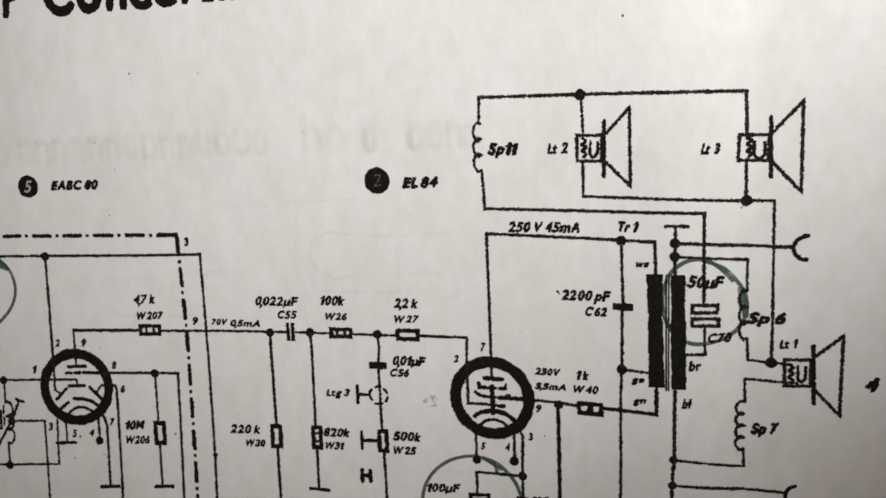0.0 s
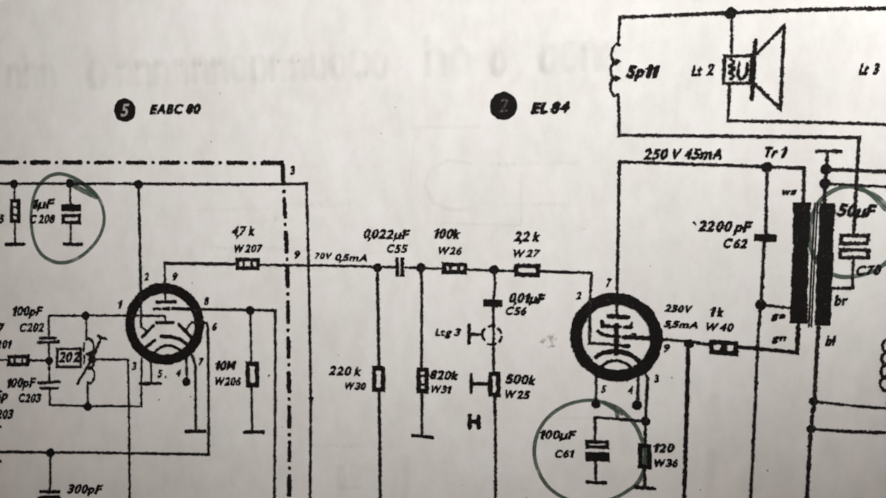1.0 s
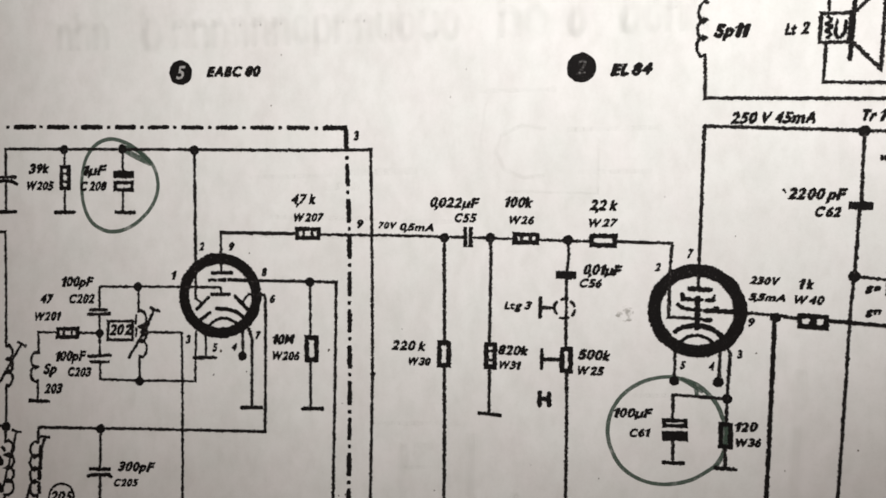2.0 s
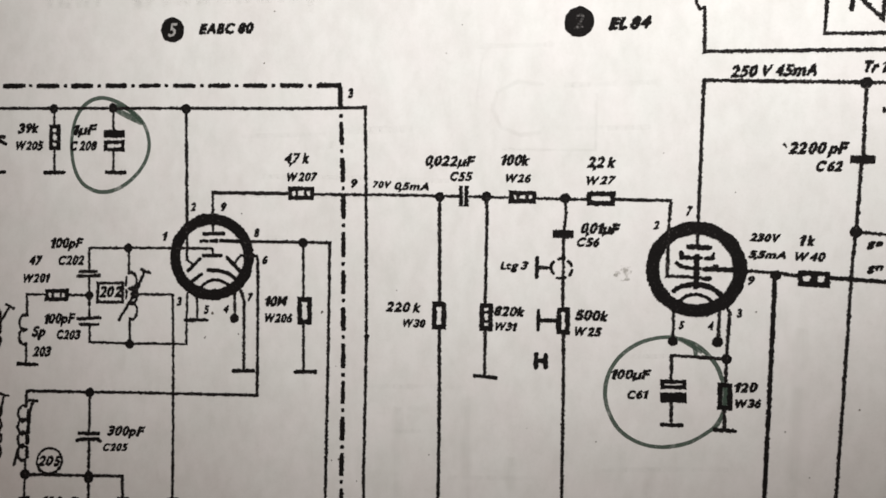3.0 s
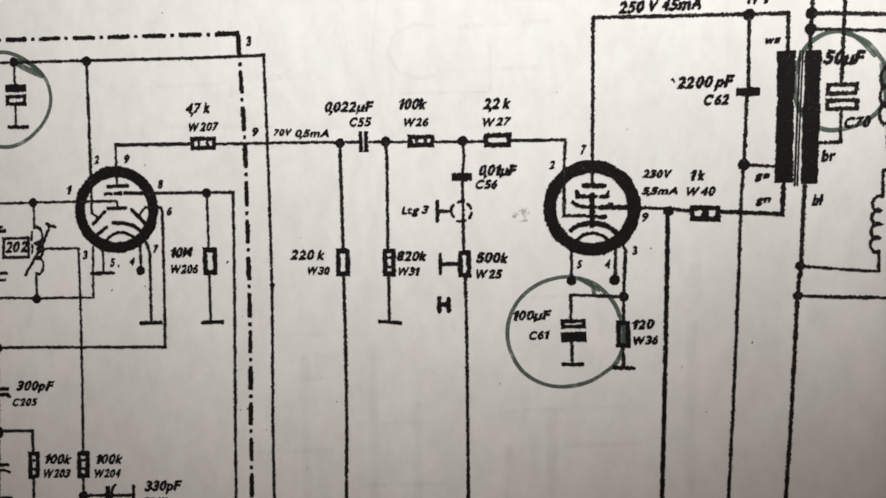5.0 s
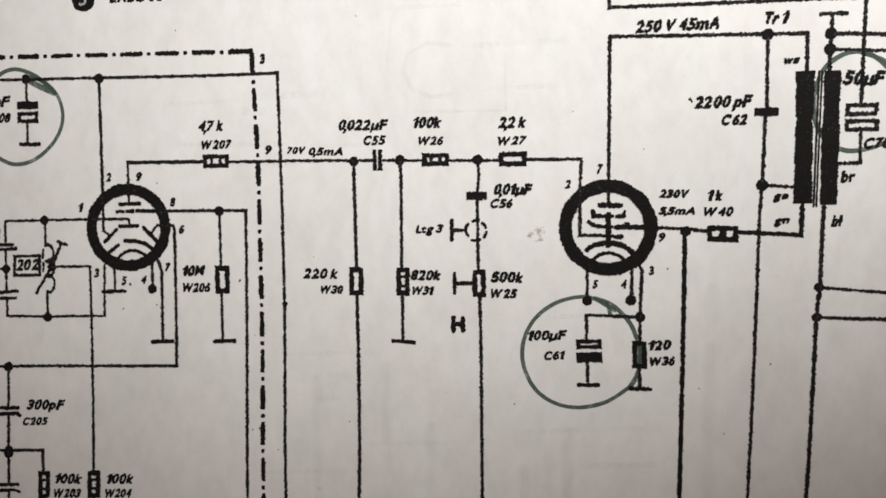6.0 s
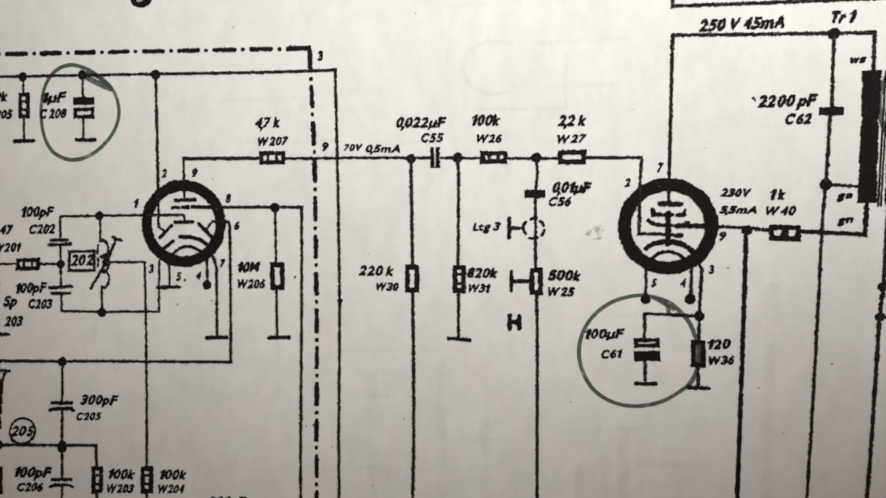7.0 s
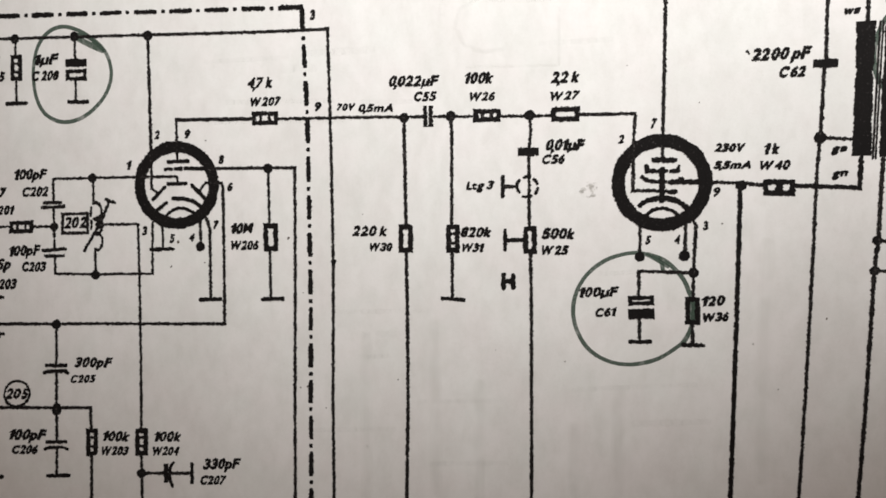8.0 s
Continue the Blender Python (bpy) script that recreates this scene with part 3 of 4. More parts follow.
stroke("wire", [(0.10, -20.18), (0.10, -27.08)], 0.50)
stroke("ground_bar", [(-1.46, -27.13), (1.88, -27.29)], 0.62)
lettering("value_text", "820k", (1.34, -17.84), 4.72, 1.53, 0.1)
lettering("part_text", "W31", (1.64, -20.06), 3.38, 1.31, 0.3)
stroke("wire", [(11.69, -0.01), (11.89, -2.13), (11.67, -4.65)], 0.45)
s = block("capacitor_symbol", (11.52, -5.24), 3.05, 1.26, 0.7, label="capacitor symbol of two solid plates merged together")
stroke("wire", [(11.60, -5.84), (11.66, -16.19)], 0.50)
lettering("value_text", "0,01µF", (14.08, -5.06), 5.67, 1.62, -0.8)
lettering("part_text", "C56", (13.54, -7.04), 3.32, 1.33, 0.9)
lettering("part_text", "Ltg 3", (2.23, -10.79), 4.27, 1.29, 1.0)
stroke("tap_bar", [(7.75, -8.81), (7.75, -11.82)], 0.60)
stroke("tap_lead", [(7.86, -10.31), (9.90, -10.27)], 0.50)
curve("screen_arc", [(10.23, -9.37), (9.90, -9.82), (9.82, -10.35), (9.98, -10.80), (10.24, -11.17)], 0.45)
curve("screen_arc", [(10.87, -8.98), (11.32, -8.86), (11.77, -9.00)], 0.45)
curve("screen_arc", [(12.29, -9.22), (12.63, -9.51), (12.85, -9.92)], 0.45)
curve("screen_arc", [(12.89, -10.52), (12.78, -10.97), (12.56, -11.35)], 0.45)
curve("screen_arc", [(12.00, -11.66), (11.33, -11.83), (10.73, -11.73)], 0.45)
resistor((11.78, -18.18), 1.96, 4.06, 0.4, 0, 0.60)
stroke("tap_bar", [(8.07, -16.75), (8.08, -19.72)], 0.60)
stroke("tap_lead", [(8.19, -18.27), (10.84, -18.19)], 0.60)
stroke("wire", [(11.87, -20.21), (12.00, -27.62), (12.06, -41.55), (12.16, -57.90)], 0.50)
lettering("value_text", "500k", (13.43, -17.99), 4.94, 1.65, -0.3)
lettering("part_text", "W|25", (13.52, -20.34), 3.95, 1.36, 0.5)
lettering("sheet_letter", "H", (7.46, -25.65), 2.21, 2.53, 0.2, bold=0.030)

# screening box and detector
dashes((-22.38, 16.66), [(-80.46, 17.01)], [(-21.94, -0.09), (-21.94, -14.08), (-21.88, -26.23), (-21.91, -42.95), (-21.79, -59.65)])
stroke("wire", [(-79.24, 9.12), (-79.36, 13.43), (-47.04, 13.34), (-28.28, 13.21), (-18.45, 13.31), (-18.27, -21.52), (-18.45, -42.84), (-18.23, -59.15)], 0.48)
dot("ink_blot", (-18.18, -21.69), 0.42)
s = stroke("capacitor_symbol", [(-81.21, 8.86), (-77.47, 8.87)], 0.55, label="capacitor symbol with one curved plate")
curve("curved_plate", [(-81.17, 7.74), (-80.30, 8.15), (-78.38, 8.21), (-77.22, 7.70)], 0.55, parent=s)
stroke("wire", [(-79.19, 7.75), (-79.03, 3.28)], 0.42)
stroke("ground_bar", [(-80.88, 3.21), (-77.29, 3.24)], 0.62)
dot("junction_dot", (-69.12, 13.32), 0.75)
dot("junction_dot", (-59.13, 13.41), 0.75)
dot("junction_dot", (-47.04, 13.24), 0.78)
stroke("wire", [(-69.06, 13.32), (-69.03, 10.81)], 0.42)
resistor((-68.92, 8.82), 1.88, 3.98, 0.9, 2, 0.50)
stroke("wire", [(-68.97, 6.83), (-68.90, 3.36)], 0.42)
stroke("ground_bar", [(-70.56, 3.24), (-67.19, 3.27)], 0.62)
lettering("value_text", "39k", (-75.25, 9.38), 3.64, 1.62, 2.5)
lettering("part_text", "W205", (-75.50, 6.75), 4.76, 1.47, 0.3)
stroke("wire", [(-59.08, 13.41), (-59.08, 9.92)], 0.42)
s = block("capacitor_symbol", (-58.94, 9.37), 3.55, 1.20, 0.2, label="electrolytic capacitor symbol with one solid and one open plate")
outline("open_plate", (-58.94, 7.50), 3.44, 1.75, 0.2, 0.60, parent=s)
stroke("wire", [(-59.06, 6.63), (-59.04, 3.43)], 0.42)
stroke("ground_bar", [(-60.25, 3.32), (-57.09, 3.30)], 0.62)
lettering("value_text", "1µF", (-65.94, 9.15), 4.27, 1.65, 1.5)
lettering("part_text", "C 208", (-66.29, 6.74), 4.53, 1.50, 0.3)
stroke("wire", [(-81.07, -0.04), (-79.01, -0.02), (-78.08, -18.44)], 0.42)
coil("coil_symbol", (-78.08, -18.44), (-77.70, -24.53), 1.04, 3)
stroke("wire", [(-77.70, -24.53), (-77.36, -31.01), (-79.19, -31.03)], 0.42)
dot("junction_dot", (-77.36, -31.11), 0.75)
stroke("tuning_arrow", [(-79.36, -25.05), (-75.65, -18.21)], 0.42)
stroke("arrow_bar", [(-76.14, -17.71), (-74.86, -18.35)], 0.50)
stroke("wire", [(-77.38, -31.17), (-77.29, -33.57)], 0.42)
coil("coil_symbol", (-77.35, -33.57), (-76.85, -41.69), 1.44, 4)
stroke("tuning_arrow", [(-77.29, -41.35), (-76.04, -34.38), (-75.61, -31.92)], 0.42)
stroke("arrow_bar", [(-76.28, -31.75), (-74.91, -31.99)], 0.50)
stroke("wire", [(-76.85, -41.69), (-76.70, -43.88), (-76.48, -46.52)], 0.42)
dot("junction_dot", (-76.70, -43.88), 0.75)
stroke("wire", [(-77.96, -43.88), (-76.70, -43.88)], 0.42)
stroke("core_mark", [(-78.07, -36.00), (-77.69, -37.01)], 0.70)
stroke("core_mark", [(-77.73, -40.20), (-77.30, -41.21)], 0.70)
stroke("core_mark", [(-77.77, -34.39), (-77.32, -34.86)], 0.60)
stroke("wire", [(-72.04, -33.66), (-72.05, -31.20), (-62.10, -31.25), (-35.42, -31.33), (-35.51, -10.23), (-35.52, -10.26), (-35.71, -9.47), (-37.00, -9.46)], 0.48)
coil("coil_symbol", (-72.07, -33.66), (-71.66, -41.75), -1.20, 4)
stroke("core_mark", [(-71.50, -34.18), (-71.46, -37.68)], 0.60)
stroke("core_mark", [(-71.52, -38.12), (-71.47, -39.34)], 0.60)
stroke("core_mark", [(-71.48, -40.01), (-71.38, -41.46)], 0.60)
stroke("tuning_arrow", [(-73.36, -42.66), (-72.90, -40.89)], 0.50)
stroke("tuning_arrow", [(-71.37, -34.33), (-70.93, -32.74)], 0.50)
stroke("arrow_bar", [(-71.60, -32.63), (-70.27, -32.79)], 0.50)
stroke("wire", [(-71.66, -41.75), (-71.49, -44.06), (-71.42, -47.55)], 0.42)
resistor((-71.30, -49.49), 1.70, 4.07, 3.5, 2, 0.50)
stroke("wire", [(-71.18, -51.53), (-70.99, -54.48)], 0.42)
stroke("ground_bar", [(-72.59, -54.44), (-69.38, -54.60)], 0.62)
dot("junction_dot", (-71.49, -44.06), 0.78)
stroke("wire", [(-71.49, -44.06), (-61.63, -44.23), (-56.31, -44.27), (-56.16, -47.58)], 0.50)
dot("junction_dot", (-62.02, -31.32), 0.76)
dot("junction_dot", (-61.56, -44.29), 0.76)
stroke("wire", [(-62.02, -31.32), (-61.82, -37.64)], 0.42)
s = stroke("capacitor_symbol", [(-63.43, -37.69), (-60.33, -37.71)], 0.62, label="capacitor symbol with one curved plate")
curve("curved_plate", [(-63.72, -38.86), (-62.96, -38.62), (-60.58, -38.62), (-60.03, -38.93)], 0.62, parent=s)
stroke("wire", [(-61.83, -38.69), (-61.59, -44.29), (-61.37, -49.46)], 0.42)
lettering("value_text", "300pF", (-59.12, -37.98), 6.11, 1.52, -0.8)
lettering("part_text", "C205", (-59.60, -40.42), 4.01, 1.23, -0.1)
s = ring("circled_number", (-67.86, -42.01), 1.95, 0.40, label="number 205 inside a thin circle")
lettering("numeral", "2", (-69.62, -42.80), 1.25, 1.62, 0.4, parent=s)
lettering("numeral", "0", (-68.42, -42.79), 1.25, 1.62, 0.4, parent=s)
lettering("numeral", "5", (-67.22, -42.79), 1.25, 1.62, 0.4, parent=s)
stroke("wire", [(-72.68, -19.46), (-72.84, -16.11), (-69.87, -16.06)], 0.42)
resistor((-67.95, -16.13), 3.84, 1.90, 0.9, 2, 0.50)
stroke("wire", [(-66.03, -16.10), (-62.67, -16.10)], 0.42)
dot("junction_dot", (-62.67, -16.10), 0.70)
coil("coil_symbol", (-72.73, -19.46), (-72.61, -23.76), -1.14, 2)
stroke("wire", [(-72.61, -23.76), (-72.43, -26.94)], 0.42)
stroke("ground_bar", [(-73.76, -27.01), (-70.64, -27.06)], 0.62)
lettering("part_text", "Sp", (-71.79, -22.75), 2.31, 1.70, 0.9)
lettering("part_text", "203", (-71.47, -25.83), 3.07, 1.59, 0.9)
lettering("value_text", "47", (-72.73, -11.50), 2.41, 1.56, 2.0)
lettering("part_text", "W201", (-73.50, -14.26), 4.43, 1.41, 1.5)
stroke("wire", [(-62.78, -12.19), (-62.88, -8.64), (-56.48, -8.55), (-49.25, -8.47)], 0.42)
dot("junction_dot", (-56.48, -8.55), 0.72)
s = stroke("capacitor_symbol", [(-64.34, -12.37), (-61.59, -12.32)], 0.55, label="capacitor symbol of two thin plates")
stroke("plate", [(-64.68, -13.12), (-61.05, -12.97)], 0.55, parent=s)
stroke("wire", [(-62.76, -13.09), (-62.56, -19.60)], 0.42)
s = stroke("capacitor_symbol", [(-64.45, -19.83), (-60.76, -19.57)], 0.55, label="capacitor symbol of two thin plates")
stroke("plate", [(-64.06, -20.68), (-61.08, -20.68)], 0.55, parent=s)
stroke("wire", [(-62.47, -20.70), (-62.37, -23.45), (-55.92, -23.58), (-46.85, -23.51), (-46.85, -15.52)], 0.42)
lettering("value_text", "100pF", (-69.26, -8.74), 5.50, 1.66, 0.8)
lettering("part_text", "C202", (-67.86, -11.38), 4.28, 1.51, 0.9)
lettering("value_text", "100pF", (-69.93, -20.72), 5.25, 1.65, 2.0)
lettering("part_text", "C203", (-67.76, -23.08), 3.95, 1.50, 0.2)
s = outline("boxed_number", (-59.28, -15.62), 4.49, 3.50, 0.9, 0.50, label="number 202 inside a black rectangle")
lettering("numeral", "2", (-61.08, -16.40), 1.30, 1.75, 0.9, parent=s)
lettering("numeral", "0", (-59.85, -16.38), 1.30, 1.75, 1.0, parent=s)
lettering("numeral", "2", (-58.62, -16.36), 1.30, 1.75, 1.0, parent=s)
stroke("wire", [(-56.37, -8.55), (-56.30, -12.59)], 0.42)
coil("coil_symbol", (-56.30, -12.59), (-56.03, -19.59), 1.24, 3)
stroke("wire", [(-56.03, -19.59), (-55.92, -23.68)], 0.42)
stroke("core_mark", [(-56.72, -13.10), (-56.70, -14.50)], 0.38)
stroke("core_mark", [(-56.66, -15.20), (-56.62, -16.50)], 0.40)
dot("junction_dot", (-55.92, -23.68), 0.72)
stroke("tuning_arrow", [(-57.77, -19.92), (-56.29, -17.39), (-55.20, -15.63), (-53.82, -12.35)], 0.50)
stroke("arrow_bar", [(-54.35, -11.91), (-52.84, -12.43)], 0.50)
dot("junction_dot", (-55.30, -15.83), 0.72)
stroke("wire", [(-55.30, -15.83), (-49.14, -15.77), (-48.41, -45.93), (-48.35, -47.66)], 0.42)

# detector valve
s = ring("valve_symbol", (-42.91, -9.78), 5.92, 1.75, label="thick black ring of a valve symbol with electrodes inside")
stroke("anode_lead", [(-42.76, -3.91), (-42.75, -5.99)], 0.42, parent=s)
stroke("anode", [(-44.24, -6.16), (-40.97, -6.11)], 0.62, parent=s)
stroke("grid_mark", [(-44.71, -7.28), (-43.64, -7.27)], 0.60, parent=s)
stroke("grid_mark", [(-43.12, -7.26), (-42.08, -7.24)], 0.60, parent=s)
stroke("grid_lead", [(-41.56, -7.23), (-37.93, -7.28)], 0.60, parent=s)
stroke("cathode_lead", [(-48.50, -8.46), (-42.85, -8.48), (-42.69, -9.38)], 0.45, parent=s)
stroke("cathode", [(-44.32, -9.58), (-41.36, -9.53)], 0.60, parent=s)
stroke("diode_lead", [(-46.97, -4.68), (-46.92, -10.28), (-46.02, -10.91)], 0.45, parent=s)
stroke("diode_plate", [(-46.71, -12.05), (-44.80, -10.03)], 0.60, parent=s)
stroke("diode_lead", [(-39.28, -10.69), (-38.29, -9.48), (-36.93, -9.45)], 0.42, parent=s)
stroke("diode_plate", [(-40.54, -9.77), (-38.42, -11.86)], 0.60, parent=s)
curve("cathode", [(-43.52, -11.88), (-41.78, -11.92), (-40.12, -12.39), (-38.93, -13.34)], 0.70, parent=s)
stroke("cathode", [(-46.14, -13.70), (-44.52, -12.48)], 0.60, parent=s)
curve("heater", [(-44.79, -14.65), (-43.62, -13.69), (-42.32, -13.34), (-41.03, -13.67), (-39.84, -14.30)], 0.50, parent=s)
stroke("wire", [(-42.76, -3.91), (-42.77, 0.33), (-30.40, 0.29)], 0.45)
stroke("wire", [(-47.04, 13.24), (-46.97, -4.68)], 0.50)
stroke("wire", [(-37.93, -7.28), (-28.28, -7.25), (-24.09, -7.28), (-24.31, -29.22), (-24.39, -42.97), (-24.26, -59.22)], 0.48)
dot("junction_dot", (-28.28, -7.36), 0.76)
stroke("wire", [(-28.28, -7.36), (-28.24, -15.77)], 0.42)
resistor((-28.04, -17.89), 2.26, 4.24, 0.5, 0, 0.60)
stroke("wire", [(-28.20, -20.01), (-28.12, -27.35)], 0.42)
stroke("ground_bar", [(-29.50, -27.50), (-26.19, -27.40)], 0.62)
stroke("wire", [(-45.22, -16.03), (-45.16, -19.64)], 0.42)
stroke("ground_bar", [(-47.12, -19.76), (-43.50, -19.68)], 0.62)
stroke("wire", [(-39.17, -15.37), (-39.12, -19.34)], 0.50)
dot("junction_dot", (-39.20, -19.34), 0.72)
stroke("wire", [(-38.33, -14.70), (-37.68, -16.49), (-37.61, -27.46)], 0.50)
stroke("ground_bar", [(-39.33, -27.57), (-36.00, -27.49)], 0.62)
lettering("pin_number", "2", (-46.38, -2.66), 0.97, 1.33, 2.9)
lettering("pin_number", "9", (-41.46, -2.60), 0.97, 1.33, 2.9)
lettering("pin_number", "1", (-50.94, -7.34), 0.97, 1.34, 3.0)
lettering("pin_number", "8", (-36.13, -6.57), 0.96, 1.32, 3.1)
lettering("pin_number", "6", (-34.86, -10.82), 0.96, 1.33, 3.3)
lettering("pin_number", "3", (-48.53, -17.54), 0.96, 1.34, 3.2)
lettering("pin_number", "5", (-44.14, -18.72), 0.96, 1.34, 3.3)
lettering("pin_number", "4", (-40.97, -18.58), 0.96, 1.33, 3.4)
lettering("pin_number", "7", (-37.13, -16.66), 0.96, 1.33, 3.4)
lettering("value_text", "10M", (-34.37, -17.43), 3.74, 1.65, 2.5)
lettering("part_text", "W206", (-34.34, -19.88), 4.39, 1.44, 0.5)

# lower left network
dot("junction_dot", (-61.56, -44.70), 0.74)
resistor((-55.95, -49.56), 1.76, 4.14, 1.9, 2, 0.50)
stroke("wire", [(-55.93, -51.62), (-55.66, -58.97)], 0.45)
s = stroke("capacitor_symbol", [(-62.93, -49.44), (-59.91, -49.48)], 0.50, label="capacitor symbol of two plates")
curve("curved_plate", [(-63.17, -50.55), (-62.31, -50.32), (-60.61, -50.30), (-59.67, -50.60)], 0.50, parent=s)
stroke("wire", [(-61.34, -50.29), (-61.16, -54.54)], 0.42)
stroke("ground_bar", [(-62.55, -54.56), (-59.27, -54.62)], 0.62)
lettering("value_text", "100pF", (-68.83, -49.01), 5.89, 1.64, -1.8)
lettering("part_text", "C206", (-68.18, -51.19), 3.97, 1.35, -1.0)
resistor((-48.28, -49.61), 1.92, 4.10, 1.3, 2, 0.55)
stroke("wire", [(-48.26, -51.66), (-47.91, -59.10)], 0.45)
dot("junction_dot", (-48.18, -54.44), 0.74)
stroke("wire", [(-48.18, -54.44), (-44.61, -54.47)], 0.50)
s = block("capacitor_symbol", (-44.41, -54.47), 0.69, 2.93, 1.3, label="capacitor symbol with one curved plate")
curve("curved_plate", [(-43.32, -52.82), (-43.79, -53.70), (-43.81, -55.26), (-43.29, -56.53)], 0.50, parent=s)
stroke("wire", [(-43.73, -54.48), (-40.39, -54.50)], 0.50)
stroke("earth_bar", [(-40.41, -53.03), (-40.36, -55.97)], 0.60)
lettering("value_text", "100k", (-54.39, -49.41), 4.18, 1.56, -2.6)
lettering("part_text", "W203", (-54.47, -51.59), 4.26, 1.36, -0.7)
lettering("value_text", "100k", (-46.43, -49.58), 4.29, 1.57, -0.3)
lettering("part_text", "W204", (-46.54, -51.72), 4.13, 1.37, -0.4)
lettering("value_text", "330pF", (-38.72, -53.92), 5.92, 1.66, 0.9)
lettering("part_text", "C207", (-39.08, -56.27), 4.08, 1.42, -0.2)

# valve names and heading
s = dot("number_disc", (-49.11, 25.35), 1.92, label="solid black disc with a pale numeral")
lettering("numeral", "5", (-49.85, 24.38), 1.54, 2.01, -0.9, mat=PALE, parent=s)
lettering("valve_name", "EABC 80", (-44.83, 24.58), 9.01, 1.67, 0.1, bold=0.012)
s = dot("number_disc", (13.23, 25.04), 2.10, label="solid black disc with a worn pale numeral")
lettering("worn_numeral", "2", (12.40, 24.05), 1.65, 2.05, 4.0, mat=WORN, parent=s)
lettering("valve_name", "EL 84", (17.32, 23.73), 5.94, 1.75, 1.0, bold=0.015)

# green pen rings
curve("pen_ring", [(-54.17, 11.07), (-55.59, 12.31), (-57.70, 14.00), (-60.89, 15.00), (-63.57, 14.16), (-65.43, 11.66), (-66.09, 7.90), (-65.61, 4.13), (-64.24, 1.63), (-62.11, 0.40), (-60.00, 0.27), (-57.65, 1.09), (-55.31, 2.96), (-53.75, 5.21), (-53.17, 7.70), (-53.75, 10.33), (-55.17, 12.16), (-57.17, 13.40), (-59.03, 13.80)], 0.60, mat=PEN)
curve("pen_ring", [(-58.66, 13.16), (-56.38, 12.01), (-54.54, 11.12)], 0.85, mat=PEN)
curve("pen_ring", [(30.81, -22.31), (30.64, -21.40), (30.30, -20.62)], 0.60, mat=PEN)
curve("pen_ring", [(28.63, -20.00), (30.80, -20.78), (32.30, -21.94), (33.69, -23.60), (34.57, -25.62), (35.06, -26.84), (35.03, -28.94), (34.68, -30.85), (33.92, -32.41), (32.93, -33.37), (30.17, -35.28), (26.53, -36.24), (23.23, -35.87), (20.46, -34.25), (18.75, -31.60), (18.12, -28.63), (18.67, -25.60), (20.30, -22.96), (22.99, -20.90), (26.23, -19.91), (28.65, -20.14), (31.47, -21.74)], 0.60, mat=PEN)
curve("pen_ring", [(34.98, -26.98), (35.00, -29.41)], 0.90, mat=PEN)
curve("pen_ring", [(66.06, 10.02), (64.70, 11.46), (63.09, 12.73), (61.23, 13.21), (59.38, 12.76), (57.63, 11.38), (56.67, 9.18), (56.36, 6.56), (56.91, 3.95), (58.23, 1.94), (60.30, 0.76), (62.47, 0.73), (64.89, 1.42), (66.75, 2.83), (67.80, 4.53), (68.08, 6.25), (67.71, 8.26), (66.60, 10.00), (64.70, 11.92), (62.29, 12.91)], 0.60, mat=PEN)
curve("pen_ring", [(67.13, 8.84), (67.67, 6.82), (67.92, 4.82)], 0.95, mat=PEN)

# heavy heading, cut off by the top of the view
stroke("heading_mark", [(-48.70, 60.02), (-49.65, 54.01)], 1.44)
stroke("heading_mark", [(-48.69, 56.59), (-47.58, 56.70)], 1.08)
curve("heading_mark", [(-36.55, 58.25), (-38.36, 58.90), (-40.40, 58.17), (-41.29, 56.63), (-40.90, 54.99), (-39.55, 54.01), (-38.04, 54.09), (-37.08, 54.83)], 1.62)
curve("heading_mark", [(-33.33, 58.01), (-34.78, 57.42), (-35.31, 56.04), (-34.99, 54.69), (-33.94, 54.01), (-32.60, 54.54), (-31.99, 55.82), (-32.19, 57.23)], 1.56, closed=True)
stroke("heading_mark", [(-29.52, 57.74), (-30.10, 53.85)], 1.38)
stroke("heading_mark", [(-29.60, 57.23), (-27.89, 57.62), (-27.20, 56.71), (-27.61, 53.95)], 1.38)
curve("heading_mark", [(-22.51, 56.72), (-23.83, 57.42), (-25.17, 56.57), (-25.56, 55.29), (-25.09, 54.31), (-24.13, 53.89), (-22.86, 54.24)], 1.50)
curve("heading_mark", [(-21.13, 55.77), (-18.23, 55.73), (-18.85, 56.97), (-20.27, 56.90), (-21.16, 55.60), (-21.00, 54.55), (-19.98, 53.97), (-18.42, 54.38)], 1.38)
stroke("heading_mark", [(-16.15, 57.11), (-16.56, 54.08)], 1.38)
stroke("heading_mark", [(-16.24, 56.44), (-14.90, 56.85)], 1.32)
stroke("heading_mark", [(-12.66, 57.36), (-12.98, 54.26), (-11.90, 54.27)], 1.32)
stroke("heading_mark", [(-9.87, 56.32), (-10.15, 54.15)], 1.32)
stroke("heading_mark", [(-8.15, 56.19), (-8.41, 54.12)], 1.32)
stroke("heading_mark", [(-6.43, 56.06), (-6.67, 54.08)], 1.32)

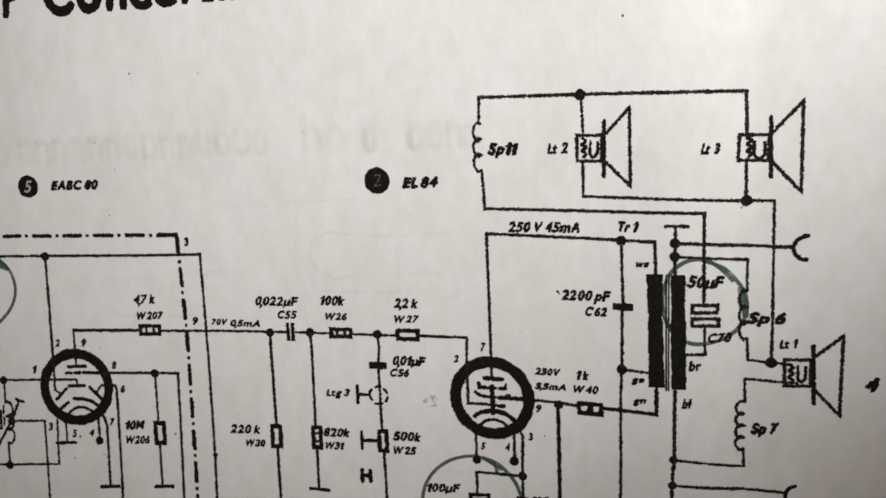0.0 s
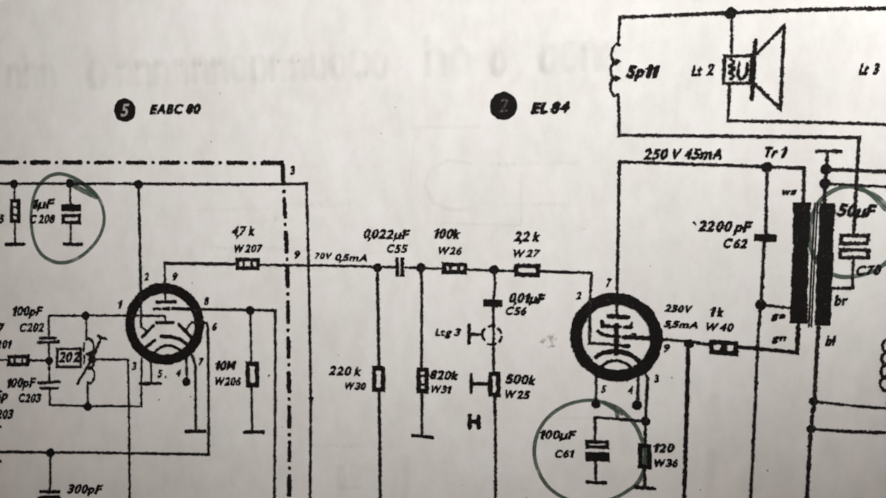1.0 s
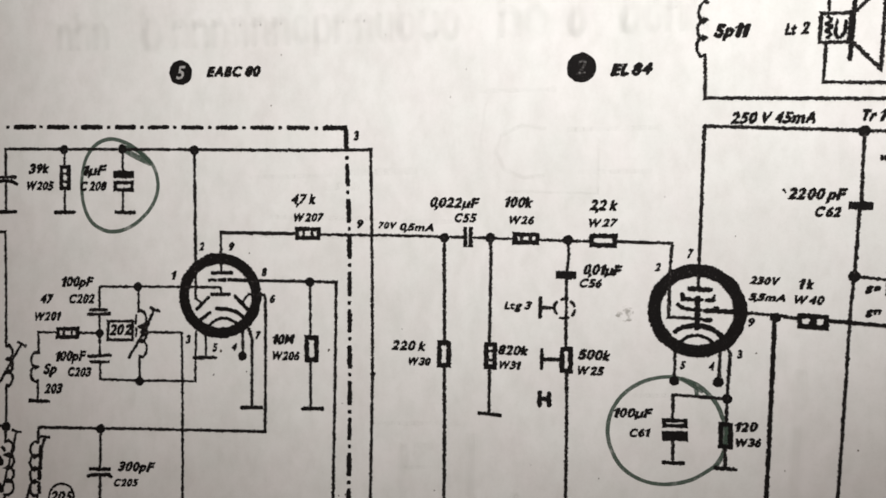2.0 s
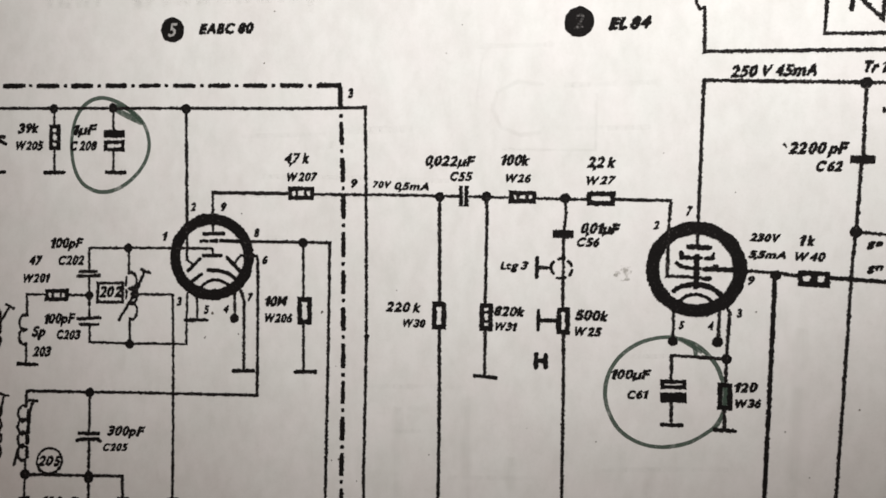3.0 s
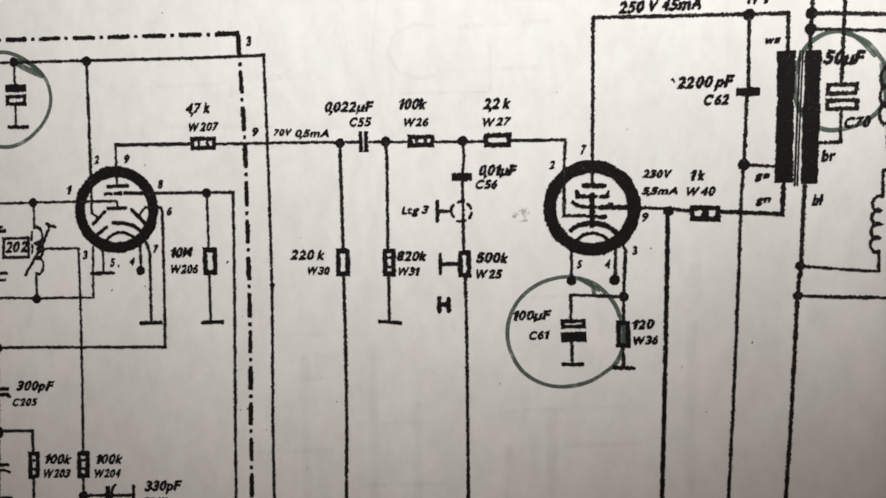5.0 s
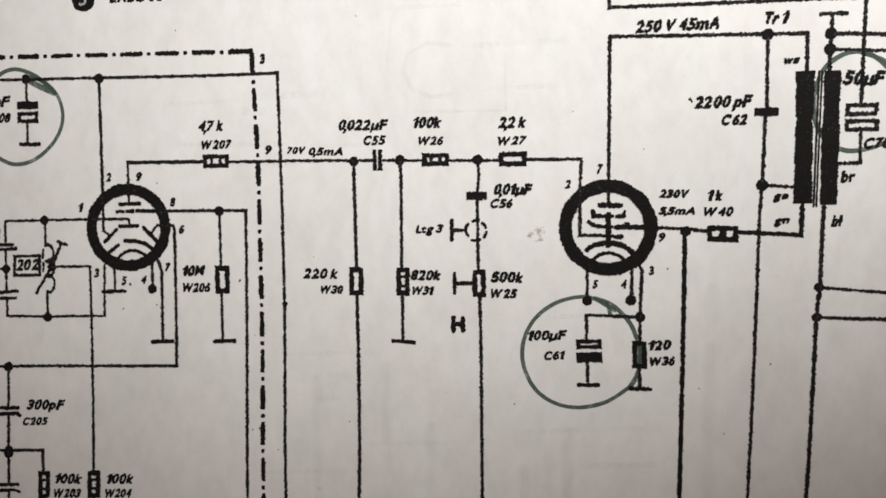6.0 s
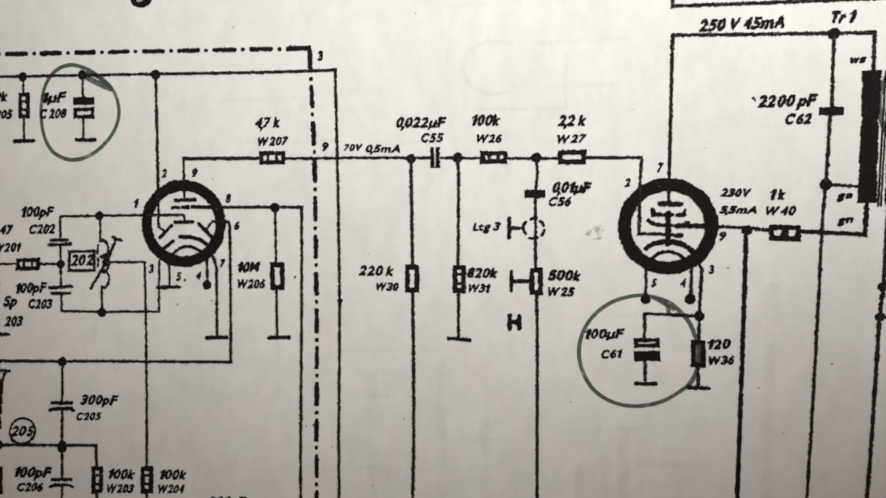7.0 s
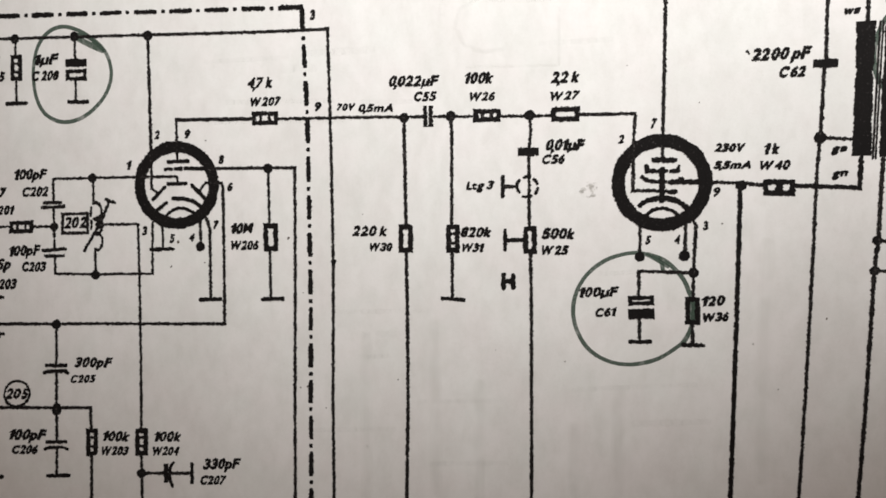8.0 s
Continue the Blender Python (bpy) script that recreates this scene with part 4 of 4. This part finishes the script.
# reverse side showing through: a large heading, small captions and the lines of another diagram
show_through((-69.90, 29.50), (-60.40, 29.50), 5.2, "1")
show_through((-55.10, 29.20), (-51.00, 29.20), 6.2, "0")
show_through((-50.00, 29.40), (-3.70, 29.80), 5.4, "11")
show_through((1.60, 29.90), (9.20, 29.90), 5.6, "0")
show_through((11.60, 29.80), (14.60, 29.80), 5.2, "0")
show_through((19.00, 30.00), (31.20, 30.00), 5.4, "0")
show_through((-1.90, 21.22), (9.65, 21.35), 1.60)
show_through((11.35, 15.52), (24.17, 15.76), 1.60)
show_through((13.08, 9.31), (23.39, 9.58), 1.60)
show_through((-22.58, 8.80), (-11.31, 9.13), 2.20)
show_through((-37.94, 8.29), (-24.49, 8.61), 1.60)
show_through((-25.70, 6.57), (-20.38, 6.61), 2.40)
show_through((-34.78, 2.08), (-16.98, 2.00), 1.60)
show_through((-36.67, -0.90), (-15.30, -0.98), 1.60)
show_through((-13.49, 1.68), (-5.70, 1.69), 1.60)
show_through((-17.48, -30.07), (-3.45, -29.73), 1.50)
show_through((-13.99, -37.02), (-8.72, -36.76), 1.50)
show_through((21.80, -23.74), (29.91, -23.16), 1.50)
show_through((-1.00, 13.67), (-0.05, 20.95), 1.20)
show_through((-21.06, -48.51), (-8.73, -48.12), 1.60)
show_through((-5.23, -43.84), (6.88, -43.29), 1.60)
show_through((26.92, -45.85), (37.94, -44.77), 1.80)
show_through((-3.48, -53.38), (8.63, -52.73), 1.60)
show_through((-11.86, -33.77), (-6.52, -33.51), 2.20)
show_through((17.86, -41.17), (35.85, -39.43), 1.60)
ghost_strokes("show_through", [([(8.1, 16.4), (4.6, 16.9), (1.6, 15.4), (0.9, 12.9), (2.2, 10.3), (5.0, 9.2), (8.0, 9.5)], False)], 0.55)
ghost_strokes("show_through", [([(2.4, 7.1), (15.9, 7.0), (15.9, 14.9)], False)], 0.35)
for x, low, high in ((-13.1, -58.0, -33.0), (-2.4, -57.0, -31.0), (4.4, -58.0, -40.0), (18.5, -58.0, -46.0), (25.0, -57.0, -40.0), (44.7, -52.0, -18.0)):
    ghost_strokes("show_through", [([(x, low), (x - 0.2, (low + high) / 2), (x - 0.1, high)], False)], 1.3)

# specks and smudges
dot("speck", (-27.93, 43.37), 0.14, mat=SPECK)
dot("speck", (-15.70, 42.88), 0.10, mat=SPECK)
dot("speck", (50.95, 47.20), 0.16, mat=SPECK)
dot("speck", (66.96, 20.48), 0.11, mat=SPECK)
dot("speck", (-23.49, -41.18), 0.10, mat=SPECK)
dot("speck", (-23.06, -26.48), 0.09, mat=SPECK)
dot("speck", (35.20, 1.24), 0.07, mat=SPECK)
dot("speck", (-38.13, -2.94), 0.11, mat=SPECK)
dot("speck", (-38.54, -21.78), 0.11, mat=SPECK)
dot("speck", (-43.79, -22.33), 0.09, mat=SPECK)
dot("speck", (-42.74, -18.58), 0.22, mat=SPECK)
dot("speck", (-25.23, -18.03), 0.16, mat=SPECK)
dot("speck", (-22.39, -40.98), 0.14, mat=SPECK)
dot("speck", (-19.48, -44.28), 0.11, mat=SPECK)
dot("speck", (-8.29, -39.72), 0.10, mat=SPECK)
dot("speck", (-34.29, 20.11), 0.10, mat=SPECK)
dot("speck", (-25.37, -18.20), 0.12, mat=SPECK)
dot("speck", (-43.93, -22.48), 0.10, mat=SPECK)
dot("speck", (38.67, -15.47), 0.10, mat=SPECK)
dot("speck", (52.35, -28.21), 0.11, mat=SPECK)
dot("speck", (43.14, -32.33), 0.10, mat=SPECK)
dot("speck", (16.98, -36.21), 0.09, mat=SPECK)
dot("speck", (-13.12, -50.14), 0.09, mat=SPECK)
dot("speck", (-32.48, 27.83), 0.09, mat=SPECK)
dot("speck", (-3.62, 25.14), 0.07, mat=SPECK)
dot("speck", (67.22, 20.82), 0.14, mat=SPECK)
dot("speck", (25.43, 6.62), 0.07, mat=SPECK)
dot("speck", (-13.57, -14.40), 0.07, mat=SPECK)
dot("speck", (6.65, -34.84), 0.07, mat=SPECK)
dot("speck", (46.55, -38.56), 0.09, mat=SPECK)
dot("speck", (-6.02, 21.14), 0.07, mat=SPECK)
smudge("smudge", (20.24, -10.70), 1.3)
